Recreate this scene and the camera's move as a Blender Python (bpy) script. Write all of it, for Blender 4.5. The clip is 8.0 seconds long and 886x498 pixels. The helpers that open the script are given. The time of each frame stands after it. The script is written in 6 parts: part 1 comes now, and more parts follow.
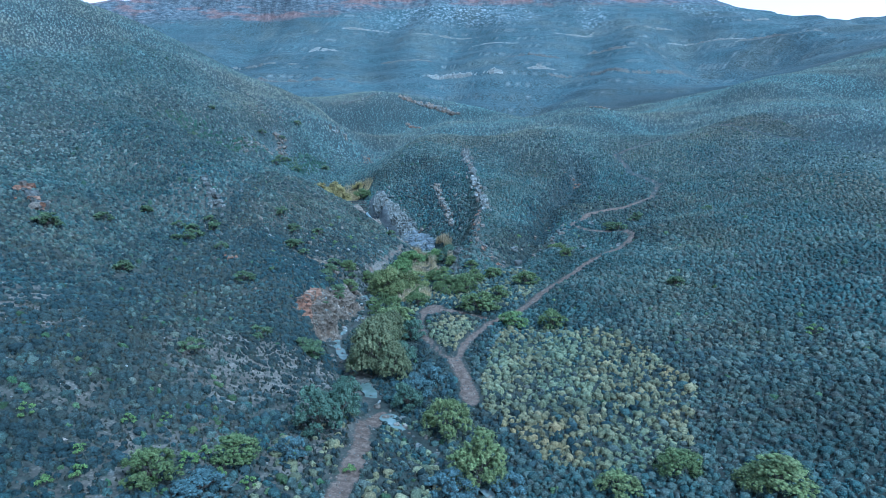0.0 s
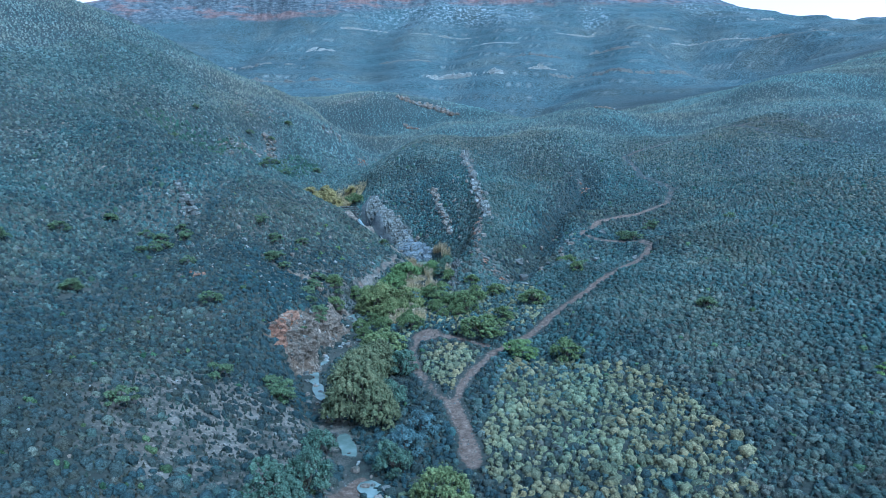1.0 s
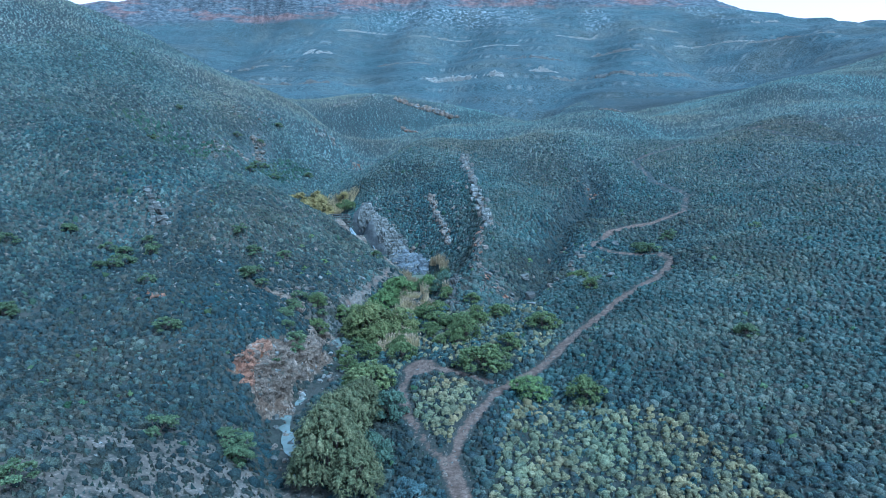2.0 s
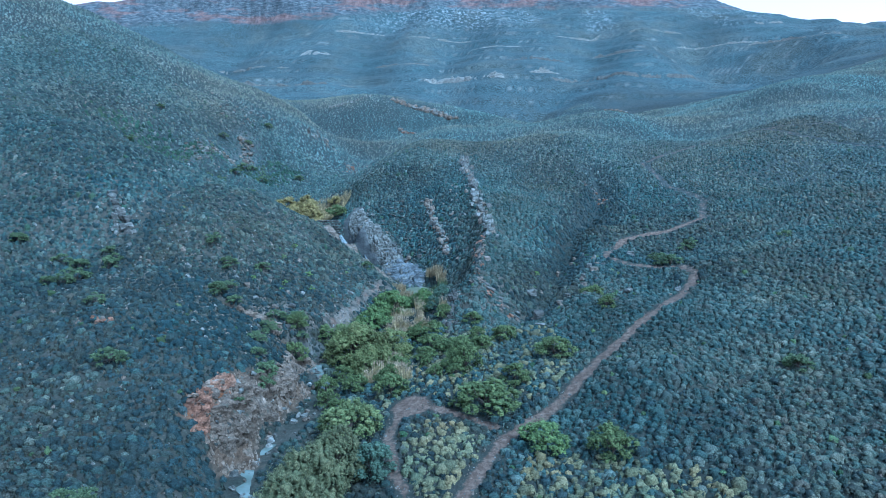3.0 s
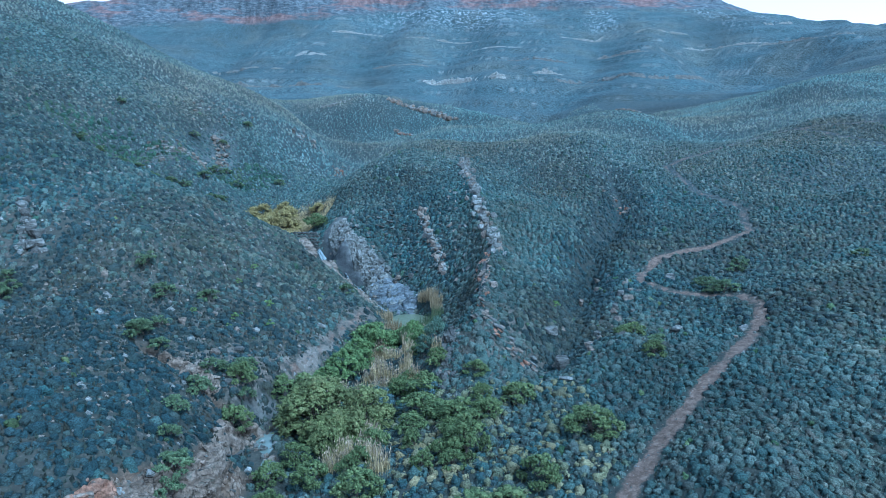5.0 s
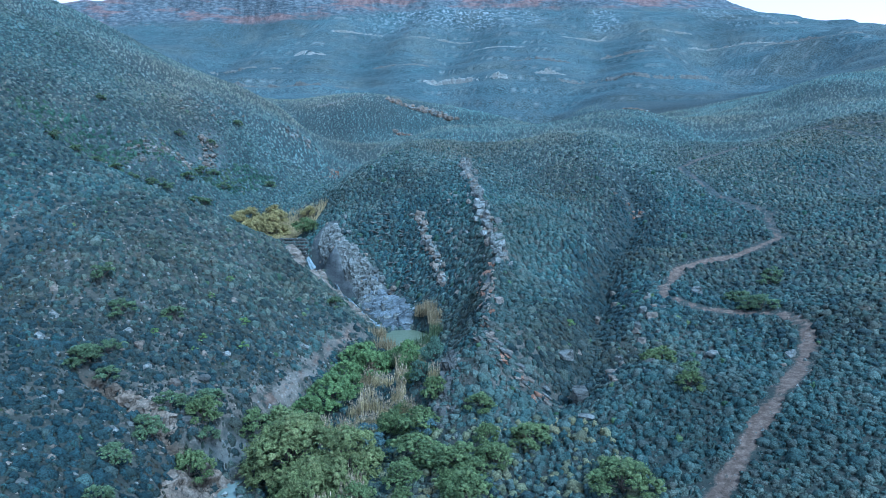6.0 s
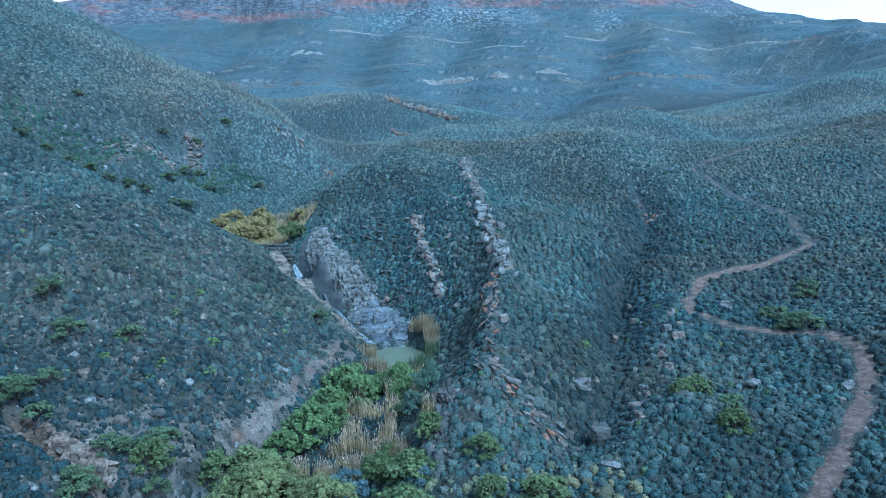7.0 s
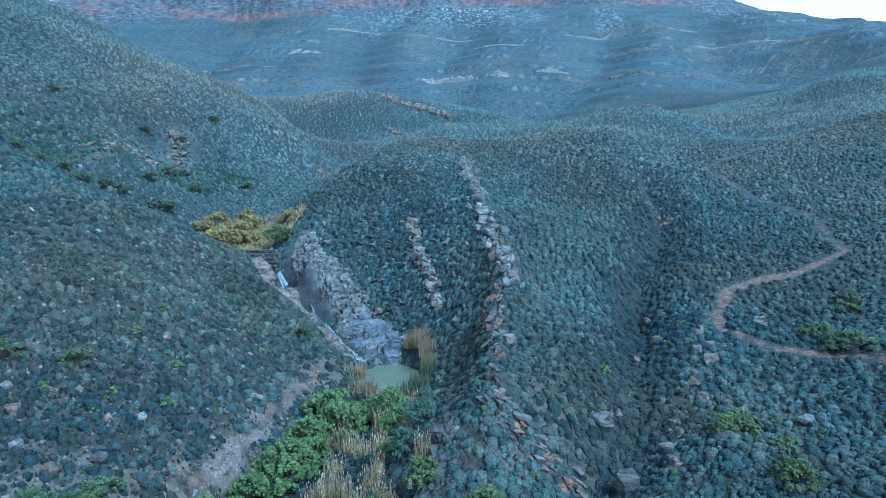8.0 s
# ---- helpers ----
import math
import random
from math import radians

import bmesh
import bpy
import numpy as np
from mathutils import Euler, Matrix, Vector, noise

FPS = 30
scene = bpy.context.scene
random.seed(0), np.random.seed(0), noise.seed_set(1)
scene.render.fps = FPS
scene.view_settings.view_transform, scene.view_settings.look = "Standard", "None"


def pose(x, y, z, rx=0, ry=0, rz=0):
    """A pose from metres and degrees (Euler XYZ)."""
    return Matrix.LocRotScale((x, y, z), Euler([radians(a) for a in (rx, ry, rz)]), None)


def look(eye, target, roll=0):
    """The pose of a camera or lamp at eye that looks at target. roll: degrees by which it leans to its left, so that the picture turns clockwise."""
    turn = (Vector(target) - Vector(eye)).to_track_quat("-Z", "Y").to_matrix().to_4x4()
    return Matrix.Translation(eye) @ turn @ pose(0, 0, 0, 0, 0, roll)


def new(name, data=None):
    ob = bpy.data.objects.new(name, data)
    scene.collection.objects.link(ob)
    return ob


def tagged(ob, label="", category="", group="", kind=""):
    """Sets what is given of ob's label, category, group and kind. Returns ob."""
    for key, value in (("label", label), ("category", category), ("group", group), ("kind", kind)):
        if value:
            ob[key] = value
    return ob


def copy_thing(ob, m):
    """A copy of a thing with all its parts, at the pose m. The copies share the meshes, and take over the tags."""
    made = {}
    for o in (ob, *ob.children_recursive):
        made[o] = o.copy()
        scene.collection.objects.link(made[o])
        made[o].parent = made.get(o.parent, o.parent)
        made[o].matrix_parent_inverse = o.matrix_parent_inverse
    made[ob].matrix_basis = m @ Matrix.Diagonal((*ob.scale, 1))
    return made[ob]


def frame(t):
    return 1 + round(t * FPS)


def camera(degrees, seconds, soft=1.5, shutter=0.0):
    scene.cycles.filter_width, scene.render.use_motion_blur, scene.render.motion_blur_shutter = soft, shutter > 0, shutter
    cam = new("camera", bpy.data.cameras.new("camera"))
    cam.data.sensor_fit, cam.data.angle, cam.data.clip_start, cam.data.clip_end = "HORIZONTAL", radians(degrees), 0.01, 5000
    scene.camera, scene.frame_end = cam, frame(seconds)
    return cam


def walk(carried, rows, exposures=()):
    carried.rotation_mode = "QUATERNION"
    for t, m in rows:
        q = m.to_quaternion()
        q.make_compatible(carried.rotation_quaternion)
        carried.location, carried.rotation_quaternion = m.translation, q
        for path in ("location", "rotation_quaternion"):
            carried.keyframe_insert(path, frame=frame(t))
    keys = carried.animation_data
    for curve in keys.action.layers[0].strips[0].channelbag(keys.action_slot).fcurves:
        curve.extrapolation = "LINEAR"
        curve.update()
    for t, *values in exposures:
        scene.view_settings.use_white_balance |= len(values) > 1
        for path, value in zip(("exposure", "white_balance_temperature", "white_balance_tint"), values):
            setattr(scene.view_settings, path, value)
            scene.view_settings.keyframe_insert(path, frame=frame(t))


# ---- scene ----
cam = camera(74.0, 8.0, soft=0.55)
METRES, EYE, TILT, LEAN, TURN = 80.0, 22.0, -8.0, 0.0, 0.0
ROWS = [
    (0.0, 0.0, 0.0, 0.0, -0.0, 0.0, -0.0),
    (0.5, 0.0031, 0.0759, 0.0129, -0.01, -0.09, -0.0),
    (1.0, 0.0059, 0.1499, 0.0253, -0.03, 0.17, -0.02),
    (1.5, 0.0087, 0.2212, 0.0368, -0.04, 0.4, -0.04),
    (3.0, 0.0164, 0.4261, 0.0667, -0.11, 0.84, -0.08),
    (3.5, 0.0186, 0.4912, 0.0754, -0.14, 0.99, -0.11),
    (4.0, 0.0209, 0.5541, 0.0842, -0.17, 1.12, -0.13),
    (4.5, 0.0231, 0.6151, 0.0925, -0.18, 1.19, -0.17),
    (6.0, 0.0287, 0.7881, 0.117, -0.03, 1.43, -0.23),
    (6.5, 0.0303, 0.8413, 0.1245, -0.05, 1.48, -0.25),
    (7.0, 0.0322, 0.8925, 0.1311, -0.06, 1.55, -0.25),
    (7.5, 0.0339, 0.9418, 0.1379, -0.08, 1.58, -0.25),
    (8.0, 0.0351, 0.9889, 0.144, -0.11, 1.61, -0.25),
]
walk(cam, [(t, pose(0, 0, EYE, TILT, LEAN, TURN) @ pose(METRES * x, METRES * y, METRES * z, 90 + pitch, roll, yaw)) for t, x, y, z, yaw, pitch, roll in ROWS],
     exposures=[(0.0, 0.82, 4060, -4.0), (8.0, 0.82, 4060, -4.0)])

# ---- sky and sun: a dull evening, the sun behind thin cloud ----
world = bpy.data.worlds.new("sky")
scene.world = world
world.use_nodes = True
sky = world.node_tree.nodes.new("ShaderNodeTexSky")
sky.sky_type, sky.sun_disc = "NISHITA", False
sky.sun_elevation, sky.sun_rotation = radians(52), radians(134)
sky.air_density, sky.dust_density, sky.ozone_density = 1.0, 2.0, 1.5
world.node_tree.nodes["Background"].inputs["Strength"].default_value = 0.125
cloud = world.node_tree.nodes.new("ShaderNodeMix")  # a thin even cloud sheet over the blue, warmer and brighter towards the horizon
cloud.data_type = "RGBA"
cloud.inputs[0].default_value = 0.6
where = world.node_tree.nodes.new("ShaderNodeTexCoord")
split = world.node_tree.nodes.new("ShaderNodeSeparateXYZ")
sheet = world.node_tree.nodes.new("ShaderNodeValToRGB")
sheet.color_ramp.elements[0].position, sheet.color_ramp.elements[0].color = 0.08, (12.5, 8.6, 7.2, 1)
sheet.color_ramp.elements[1].position, sheet.color_ramp.elements[1].color = 0.55, (4.1, 4.6, 5.1, 1)
world.node_tree.links.new(where.outputs["Generated"], split.inputs[0])
world.node_tree.links.new(split.outputs["Z"], sheet.inputs[0])
world.node_tree.links.new(sheet.outputs[0], cloud.inputs[7])
world.node_tree.links.new(sky.outputs["Color"], cloud.inputs[6])
world.node_tree.links.new(cloud.outputs[2], world.node_tree.nodes["Background"].inputs["Color"])
sun_lamp = new("sun", bpy.data.lights.new("sun", "SUN"))
sun_lamp.data.energy, sun_lamp.data.angle, sun_lamp.data.color = 2.1, radians(18), (1.0, 0.97, 0.93)
sun_lamp.matrix_world = look((0, 0, 0), (-math.sin(radians(134)) * math.cos(radians(52)), -math.cos(radians(134)) * math.cos(radians(52)), -math.sin(radians(52))))

# ---- materials ----


class Nodes:
    """Short hand for a node material."""

    def __init__(self, name, rough=0.9, bump=0.0):
        self.mat = bpy.data.materials.new(name)
        self.mat.use_nodes = True
        self.tree = self.mat.node_tree
        self.bsdf = self.tree.nodes["Principled BSDF"]
        self.bsdf.inputs["Roughness"].default_value = rough
        self.bsdf.inputs["Specular IOR Level"].default_value = 0.25
        self.place = self.tree.nodes.new("ShaderNodeNewGeometry")

    def link(self, a, b):
        self.tree.links.new(a, b)

    def noise(self, size, detail=4, rough=0.6, stretch=None):
        n = self.tree.nodes.new("ShaderNodeTexNoise")
        n.inputs["Scale"].default_value, n.inputs["Detail"].default_value, n.inputs["Roughness"].default_value = 1 / size, detail, rough
        if stretch:
            m = self.tree.nodes.new("ShaderNodeMapping")
            m.inputs["Scale"].default_value = stretch
            self.link(self.place.outputs["Position"], m.inputs["Vector"])
            self.link(m.outputs[0], n.inputs["Vector"])
        else:
            self.link(self.place.outputs["Position"], n.inputs["Vector"])
        return n.outputs["Fac"]

    def cells(self, size):
        n = self.tree.nodes.new("ShaderNodeTexVoronoi")
        n.inputs["Scale"].default_value = 1 / size
        self.link(self.place.outputs["Position"], n.inputs["Vector"])
        return n

    def ramp(self, fac, *stops):
        r = self.tree.nodes.new("ShaderNodeValToRGB")
        while len(r.color_ramp.elements) < len(stops):
            r.color_ramp.elements.new(0.5)
        for e, (at, c) in zip(r.color_ramp.elements, stops):
            e.position, e.color = at, (*c, 1) if isinstance(c, tuple) else (c, c, c, 1)
        self.link(fac, r.inputs[0])
        return r.outputs[0]

    def mix(self, fac, a, b, kind="MIX"):
        m = self.tree.nodes.new("ShaderNodeMix")
        m.data_type, m.blend_type = "RGBA", kind
        for sock, v in ((m.inputs[0], fac), (m.inputs[6], a), (m.inputs[7], b)):
            if isinstance(v, (int, float)):
                sock.default_value = v
            elif isinstance(v, tuple):
                sock.default_value = (*v, 1)
            else:
                self.link(v, sock)
        return m.outputs[2]

    def attribute(self, name):
        a = self.tree.nodes.new("ShaderNodeAttribute")
        a.attribute_name = name
        return a.outputs["Fac"]

    def island(self):
        return self.place.outputs["Random Per Island"]

    def chance(self):
        return self.tree.nodes.new("ShaderNodeObjectInfo").outputs["Random"]

    def bump(self, height, depth):
        b = self.tree.nodes.new("ShaderNodeBump")
        b.inputs["Distance"].default_value = depth
        self.link(height, b.inputs["Height"])
        self.link(b.outputs[0], self.bsdf.inputs["Normal"])

    def done(self, colour):
        self.link(colour, self.bsdf.inputs["Base Color"])
        return self.mat


def leaf_material(name, *shades, patch=14.0, bushes=False):
    """Foliage: each clump takes one of the shades, with grain, and whole patches differ."""
    n = Nodes(name, 0.8)
    n.bump(n.noise(0.13, 3), 0.2)
    tone = n.ramp(n.attribute("tone") if bushes else n.island(), *[(i / (len(shades) - 1), c) for i, c in enumerate(shades)])
    grain = n.ramp(n.noise(0.11, 3, 0.7), (0.32, 0.35), (0.68, 1.6))
    drift = n.ramp(n.noise(patch, 3), (0.32, 0.7), (0.68, 1.25))
    colour = n.mix(1.0, n.mix(1.0, tone, grain, "MULTIPLY"), drift, "MULTIPLY")
    if bushes:
        hue = n.ramp(n.noise(patch * 1.6, 4), (0.36, (0.86, 1.0, 1.02)), (0.50, (1.02, 1.0, 0.96)), (0.64, (1.24, 1.04, 0.88)))
        colour = n.mix(1.0, colour, hue, "MULTIPLY")
    return n.done(colour)


def rock_material(name, *shades, grain=0.5, crack=1.1):
    """Weathered sandstone, each block its own tone, with beds, cracks and lichen."""
    n = Nodes(name, 0.9)
    tone = n.ramp(n.noise(grain * 4, 5), *[(0.25 + 0.5 * i / (len(shades) - 1), c) for i, c in enumerate(shades)])
    piece = n.ramp(n.chance(), (0.0, 0.72), (1.0, 1.2))
    fine = n.ramp(n.noise(grain * 0.4, 5), (0.3, 0.5), (0.7, 1.35))
    beds = n.ramp(n.noise(grain * 1.6, 4, 0.6, (0.5, 0.5, 2.2)), (0.36, 0.62), (0.64, 1.3))
    split = n.tree.nodes.new("ShaderNodeTexVoronoi")
    split.feature, split.inputs["Scale"].default_value = "DISTANCE_TO_EDGE", 1 / crack
    bent = n.tree.nodes.new("ShaderNodeMapping")
    bent.inputs["Rotation"].default_value, bent.inputs["Scale"].default_value = (0.4, 0.3, 0.7), (0.6, 1.2, 1.5)
    n.link(n.place.outputs["Position"], bent.inputs["Vector"])
    warp = n.tree.nodes.new("ShaderNodeTexNoise")
    warp.inputs["Scale"].default_value, warp.inputs["Detail"].default_value = 1.3 / crack, 4
    n.link(n.place.outputs["Position"], warp.inputs["Vector"])
    shifted = n.tree.nodes.new("ShaderNodeVectorMath")
    shifted.operation = "MULTIPLY_ADD"
    shifted.inputs[1].default_value = (1.2 * crack,) * 3
    n.link(warp.outputs["Color"], shifted.inputs[0])
    n.link(bent.outputs[0], shifted.inputs[2])
    n.link(shifted.outputs[0], split.inputs["Vector"])
    worn = n.ramp(n.noise(crack * 1.4, 3), (0.42, 0.0), (0.58, 1.0))
    cracks = n.mix(worn, n.ramp(split.outputs["Distance"], (0.0, 0.42), (0.045, 1.0)), (1.0, 1.0, 1.0))
    lichen = n.ramp(n.noise(grain * 1.3, 6), (0.58, 0.0), (0.68, 0.8))
    c = n.mix(1.0, n.mix(1.0, n.mix(1.0, tone, piece, "MULTIPLY"), fine, "MULTIPLY"), beds, "MULTIPLY")
    n.bump(n.mix(0.5, n.noise(grain, 8, 0.7), cracks), 0.4)
    return n.done(n.mix(1.0, n.mix(lichen, c, (0.10, 0.108, 0.085)), cracks, "MULTIPLY"))


def ground_material():
    """Stony red-brown soil with low growth, darkened for the shade between bushes; tracks of bare earth and outcrops of
    rock where the land has them.
    """
    n = Nodes("ground", 0.95)
    soil = n.ramp(n.noise(3.0, 6), (0.3, (0.140, 0.118, 0.092)), (0.5, (0.228, 0.196, 0.157)), (0.7, (0.330, 0.294, 0.244)))
    stones = n.cells(0.28)
    pebble = n.ramp(stones.outputs["Distance"], (0.0, 1.5), (0.45, 0.75))
    soil = n.mix(1.0, soil, pebble, "MULTIPLY")
    # low growth, made nearly black to paint in the shade between bushes
    weeds_and_shade = n.ramp(n.noise(0.7, 4), (0.3, (0.011, 0.019, 0.017)), (0.7, (0.031, 0.047, 0.039)))
    tufts = n.ramp(n.noise(1.6, 5), (0.48, 0.0), (0.62, 0.9))
    near = n.mix(n.attribute("soil"), n.mix(0.84, soil, weeds_and_shade), n.mix(tufts, soil, weeds_and_shade))
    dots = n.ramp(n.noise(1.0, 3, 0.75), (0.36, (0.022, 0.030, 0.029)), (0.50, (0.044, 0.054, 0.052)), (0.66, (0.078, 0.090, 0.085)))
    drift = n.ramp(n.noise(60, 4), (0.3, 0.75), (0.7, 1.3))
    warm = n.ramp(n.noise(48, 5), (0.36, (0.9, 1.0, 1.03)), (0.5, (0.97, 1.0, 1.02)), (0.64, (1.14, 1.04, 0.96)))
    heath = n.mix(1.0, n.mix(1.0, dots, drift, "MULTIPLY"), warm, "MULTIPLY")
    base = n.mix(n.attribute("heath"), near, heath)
    # the mountain's haze goes into its colour: paler and bluer than the heath
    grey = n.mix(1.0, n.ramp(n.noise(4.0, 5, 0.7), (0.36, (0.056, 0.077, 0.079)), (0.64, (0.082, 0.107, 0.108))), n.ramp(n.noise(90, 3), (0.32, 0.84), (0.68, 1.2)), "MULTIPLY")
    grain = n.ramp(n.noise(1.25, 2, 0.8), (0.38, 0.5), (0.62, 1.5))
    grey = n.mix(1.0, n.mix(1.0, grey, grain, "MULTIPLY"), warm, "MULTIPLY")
    speck = n.ramp(n.noise(3.4, 3, 0.7), (0.52, 0.0), (0.60, 0.85))
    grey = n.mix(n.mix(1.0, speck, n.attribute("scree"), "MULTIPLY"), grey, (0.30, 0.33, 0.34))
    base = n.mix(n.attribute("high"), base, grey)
    track = n.ramp(n.noise(0.6, 8, 0.7), (0.32, (0.085, 0.059, 0.042)), (0.5, (0.161, 0.115, 0.085)), (0.68, (0.276, 0.211, 0.162)))
    worn = n.ramp(n.mix(0.5, n.attribute("track"), n.noise(0.55, 5, 0.65)), (0.46, 0.0), (0.60, 1.0))
    base = n.mix(worn, base, n.mix(0.5, track, n.mix(1.0, track, pebble, "MULTIPLY")))
    stone = n.ramp(n.noise(2.2, 8, 0.65, (1, 1, 3)), (0.3, (0.095, 0.100, 0.096)), (0.5, (0.190, 0.199, 0.188)), (0.7, (0.314, 0.326, 0.305)))
    split = n.tree.nodes.new("ShaderNodeTexVoronoi")
    split.feature, split.inputs["Scale"].default_value = "DISTANCE_TO_EDGE", 0.6
    bent = n.tree.nodes.new("ShaderNodeMapping")
    bent.inputs["Rotation"].default_value, bent.inputs["Scale"].default_value = (0.3, 0.2, 0.6), (0.5, 1.4, 1.4)
    n.link(n.place.outputs["Position"], bent.inputs["Vector"])
    n.link(bent.outputs[0], split.inputs["Vector"])
    cracks = n.ramp(split.outputs["Distance"], (0.0, 0.85), (0.05, 1.02))
    stone = n.mix(1.0, stone, cracks, "MULTIPLY")
    bands = n.ramp(n.noise(16, 6, 0.6, (0.6, 0.6, 3.5)), (0.35, 0.55), (0.65, 1.35))
    stone = n.mix(1.0, stone, bands, "MULTIPLY")
    stone = n.mix(n.attribute("wet"), stone, (0.026, 0.029, 0.032))
    base = n.mix(n.attribute("rock"), base, stone)
    joints = n.ramp(n.noise(6, 5, 0.7, (1, 1, 0.35)), (0.36, 0.66), (0.56, 1.12))
    bluff = n.ramp(n.noise(3.6, 7, 0.75, (0.6, 0.6, 2.2)), (0.36, (0.045, 0.058, 0.068)), (0.5, (0.092, 0.110, 0.120)), (0.66, (0.19, 0.205, 0.21)))
    blush = n.ramp(n.noise(26, 6, 0.65, (0.5, 0.5, 2.4)), (0.50, 0.0), (0.60, 0.75))
    bluff = n.mix(blush, bluff, n.ramp(n.noise(4, 5, 0.7), (0.35, (0.11, 0.065, 0.058)), (0.65, (0.26, 0.165, 0.14))))
    base = n.mix(n.attribute("cliff"), base, n.mix(1.0, bluff, joints, "MULTIPLY"))
    layers = n.ramp(n.noise(0.9, 7, 0.7, (0.7, 0.7, 2.6)), (0.32, (0.039, 0.026, 0.017)), (0.46, (0.102, 0.070, 0.045)), (0.58, (0.162, 0.117, 0.079)), (0.72, (0.239, 0.185, 0.133)))
    base = n.mix(n.attribute("bank"), base, n.mix(1.0, layers, n.ramp(n.noise(0.3, 4, 0.7), (0.3, 0.6), (0.7, 1.35)), "MULTIPLY"))
    rust = n.ramp(n.noise(1.1, 7, 0.65), (0.32, (0.095, 0.041, 0.017)), (0.47, (0.228, 0.098, 0.039)), (0.58, (0.315, 0.153, 0.067)), (0.72, (0.343, 0.238, 0.128)))
    base = n.mix(n.attribute("rust"), base, rust)
    n.bump(n.noise(0.8, 8, 0.7), 0.35)
    return n.done(base)


GROUND = ground_material()
SCRUB = leaf_material("scrub_leaves", (0.041, 0.070, 0.068), (0.053, 0.088, 0.083), (0.082, 0.106, 0.088), (0.060, 0.100, 0.094), (0.083, 0.121, 0.105), (0.092, 0.102, 0.088), (0.105, 0.141, 0.122), (0.138, 0.172, 0.150), bushes=True)
# distance haze put into the leaf colour
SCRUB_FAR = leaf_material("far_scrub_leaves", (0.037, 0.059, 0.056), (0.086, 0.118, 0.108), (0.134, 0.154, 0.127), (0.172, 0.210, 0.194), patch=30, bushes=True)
SCRUB_MOSS = leaf_material("moss_green_scrub_leaves", (0.030, 0.055, 0.038), (0.048, 0.084, 0.054), (0.072, 0.114, 0.074), patch=6, bushes=True)
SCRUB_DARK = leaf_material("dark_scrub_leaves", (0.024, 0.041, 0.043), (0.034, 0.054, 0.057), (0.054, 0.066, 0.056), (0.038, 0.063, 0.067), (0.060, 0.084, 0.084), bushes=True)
SCRUB_GREEN = leaf_material("green_scrub_leaves", (0.043, 0.072, 0.035), (0.076, 0.119, 0.055), (0.119, 0.170, 0.080), patch=4, bushes=True)
SCRUB_YELLOW = leaf_material("yellow_scrub_leaves", (0.112, 0.122, 0.078), (0.160, 0.165, 0.094), (0.214, 0.208, 0.114), (0.268, 0.252, 0.144), patch=6, bushes=True)
UNDERGROWTH = leaf_material("undergrowth_leaves", (0.025, 0.033, 0.026), (0.047, 0.048, 0.035), (0.049, 0.068, 0.053), (0.080, 0.078, 0.064), (0.037, 0.060, 0.058), patch=8, bushes=True)
# ---- the land: lines along the stream, crests, gullies and slopes, in metres ----
STREAM = [(22, -150, -9.0), (16, 0, -5.2), (8, 36, -3.9), (3.3, 44, -3.6), (-2.2, 52.5, -3.3), (-5.3, 56, -3.1), (-8.7, 63.4, -2.95), (-12.6, 73, -2.85), (-15.6, 81, -2.8), (-15.2, 86, -2.75),
          (-13.2, 93, -2.6), (-11.6, 99, -2.4), (-15, 108, -2.2), (-12, 118, -1.8), (-8, 128, -1.0), (-5.6, 136, -0.1)]
FLOOR_EAST = [(30, -150, -7), (28, 0, -4), (20, 36, -3), (15, 54, -2.3), (3.8, 63, -2.5), (-3, 76, -2), (13.4, 68, -1.3), (20, 75, -0.2), (-4.5, 84, -1.6),
              (6.2, 85, -1), (16.5, 88, 0.2), (-6, 92, -1.5), (-4.5, 100, -0.8), (-1, 90, -0.6), (2, 106, -0.1), (9.3, 106, 1.2), (15.7, 103.5, 2), (19.4, 110.6, 3.2),
              (-5, 120, -0.5), (0, 118, 0.4), (-2, 135, 0.5), (17.2, 144.5, 8.1)]
FLOOR_WEST = [(-20, -150, -5), (-12, 0, -3), (-18, 43, -0.3), (-6, 53, -2.3), (-15.5, 58, -1), (-23.6, 71.6, 1.2), (-20, 75, 0.2), (-18, 66.2, 0.4), (-19.5, 86, 1.2),
              (-18.6, 90, 1.5), (-19, 110, 2), (-19.4, 126, 4.5), (-13.9, 118, 0.4), (-19, 145, 6.2)]
WEST_SLOPE_LOW = [(-60, -150, 12), (-70, 0, 14), (-34, 47, 5), (-28, 43, 1.9), (-32, 62, 5.2), (-27, 65, 3.6), (-40, 78, 3.7), (-31.2, 77.9, 1.9), (-26.2, 87.4, 3.1),
                  (-58, 94, 8.6), (-42, 92.6, 5.1), (-36.9, 96.8, 7.4), (-19.2, 94.3, 2.8), (-62.5, 110, 10.8), (-72, 115, 17), (-53.7, 118.5, 9.7), (-34.2, 116, 8.5),
                  (-32.5, 122.3, 7.6), (-27.5, 120, 6.2), (-26.4, 114, 4.6), (-79.2, 127.5, 18.9), (-71.2, 130.5, 18.5), (-69, 137, 22), (-51.6, 132, 18.1)]
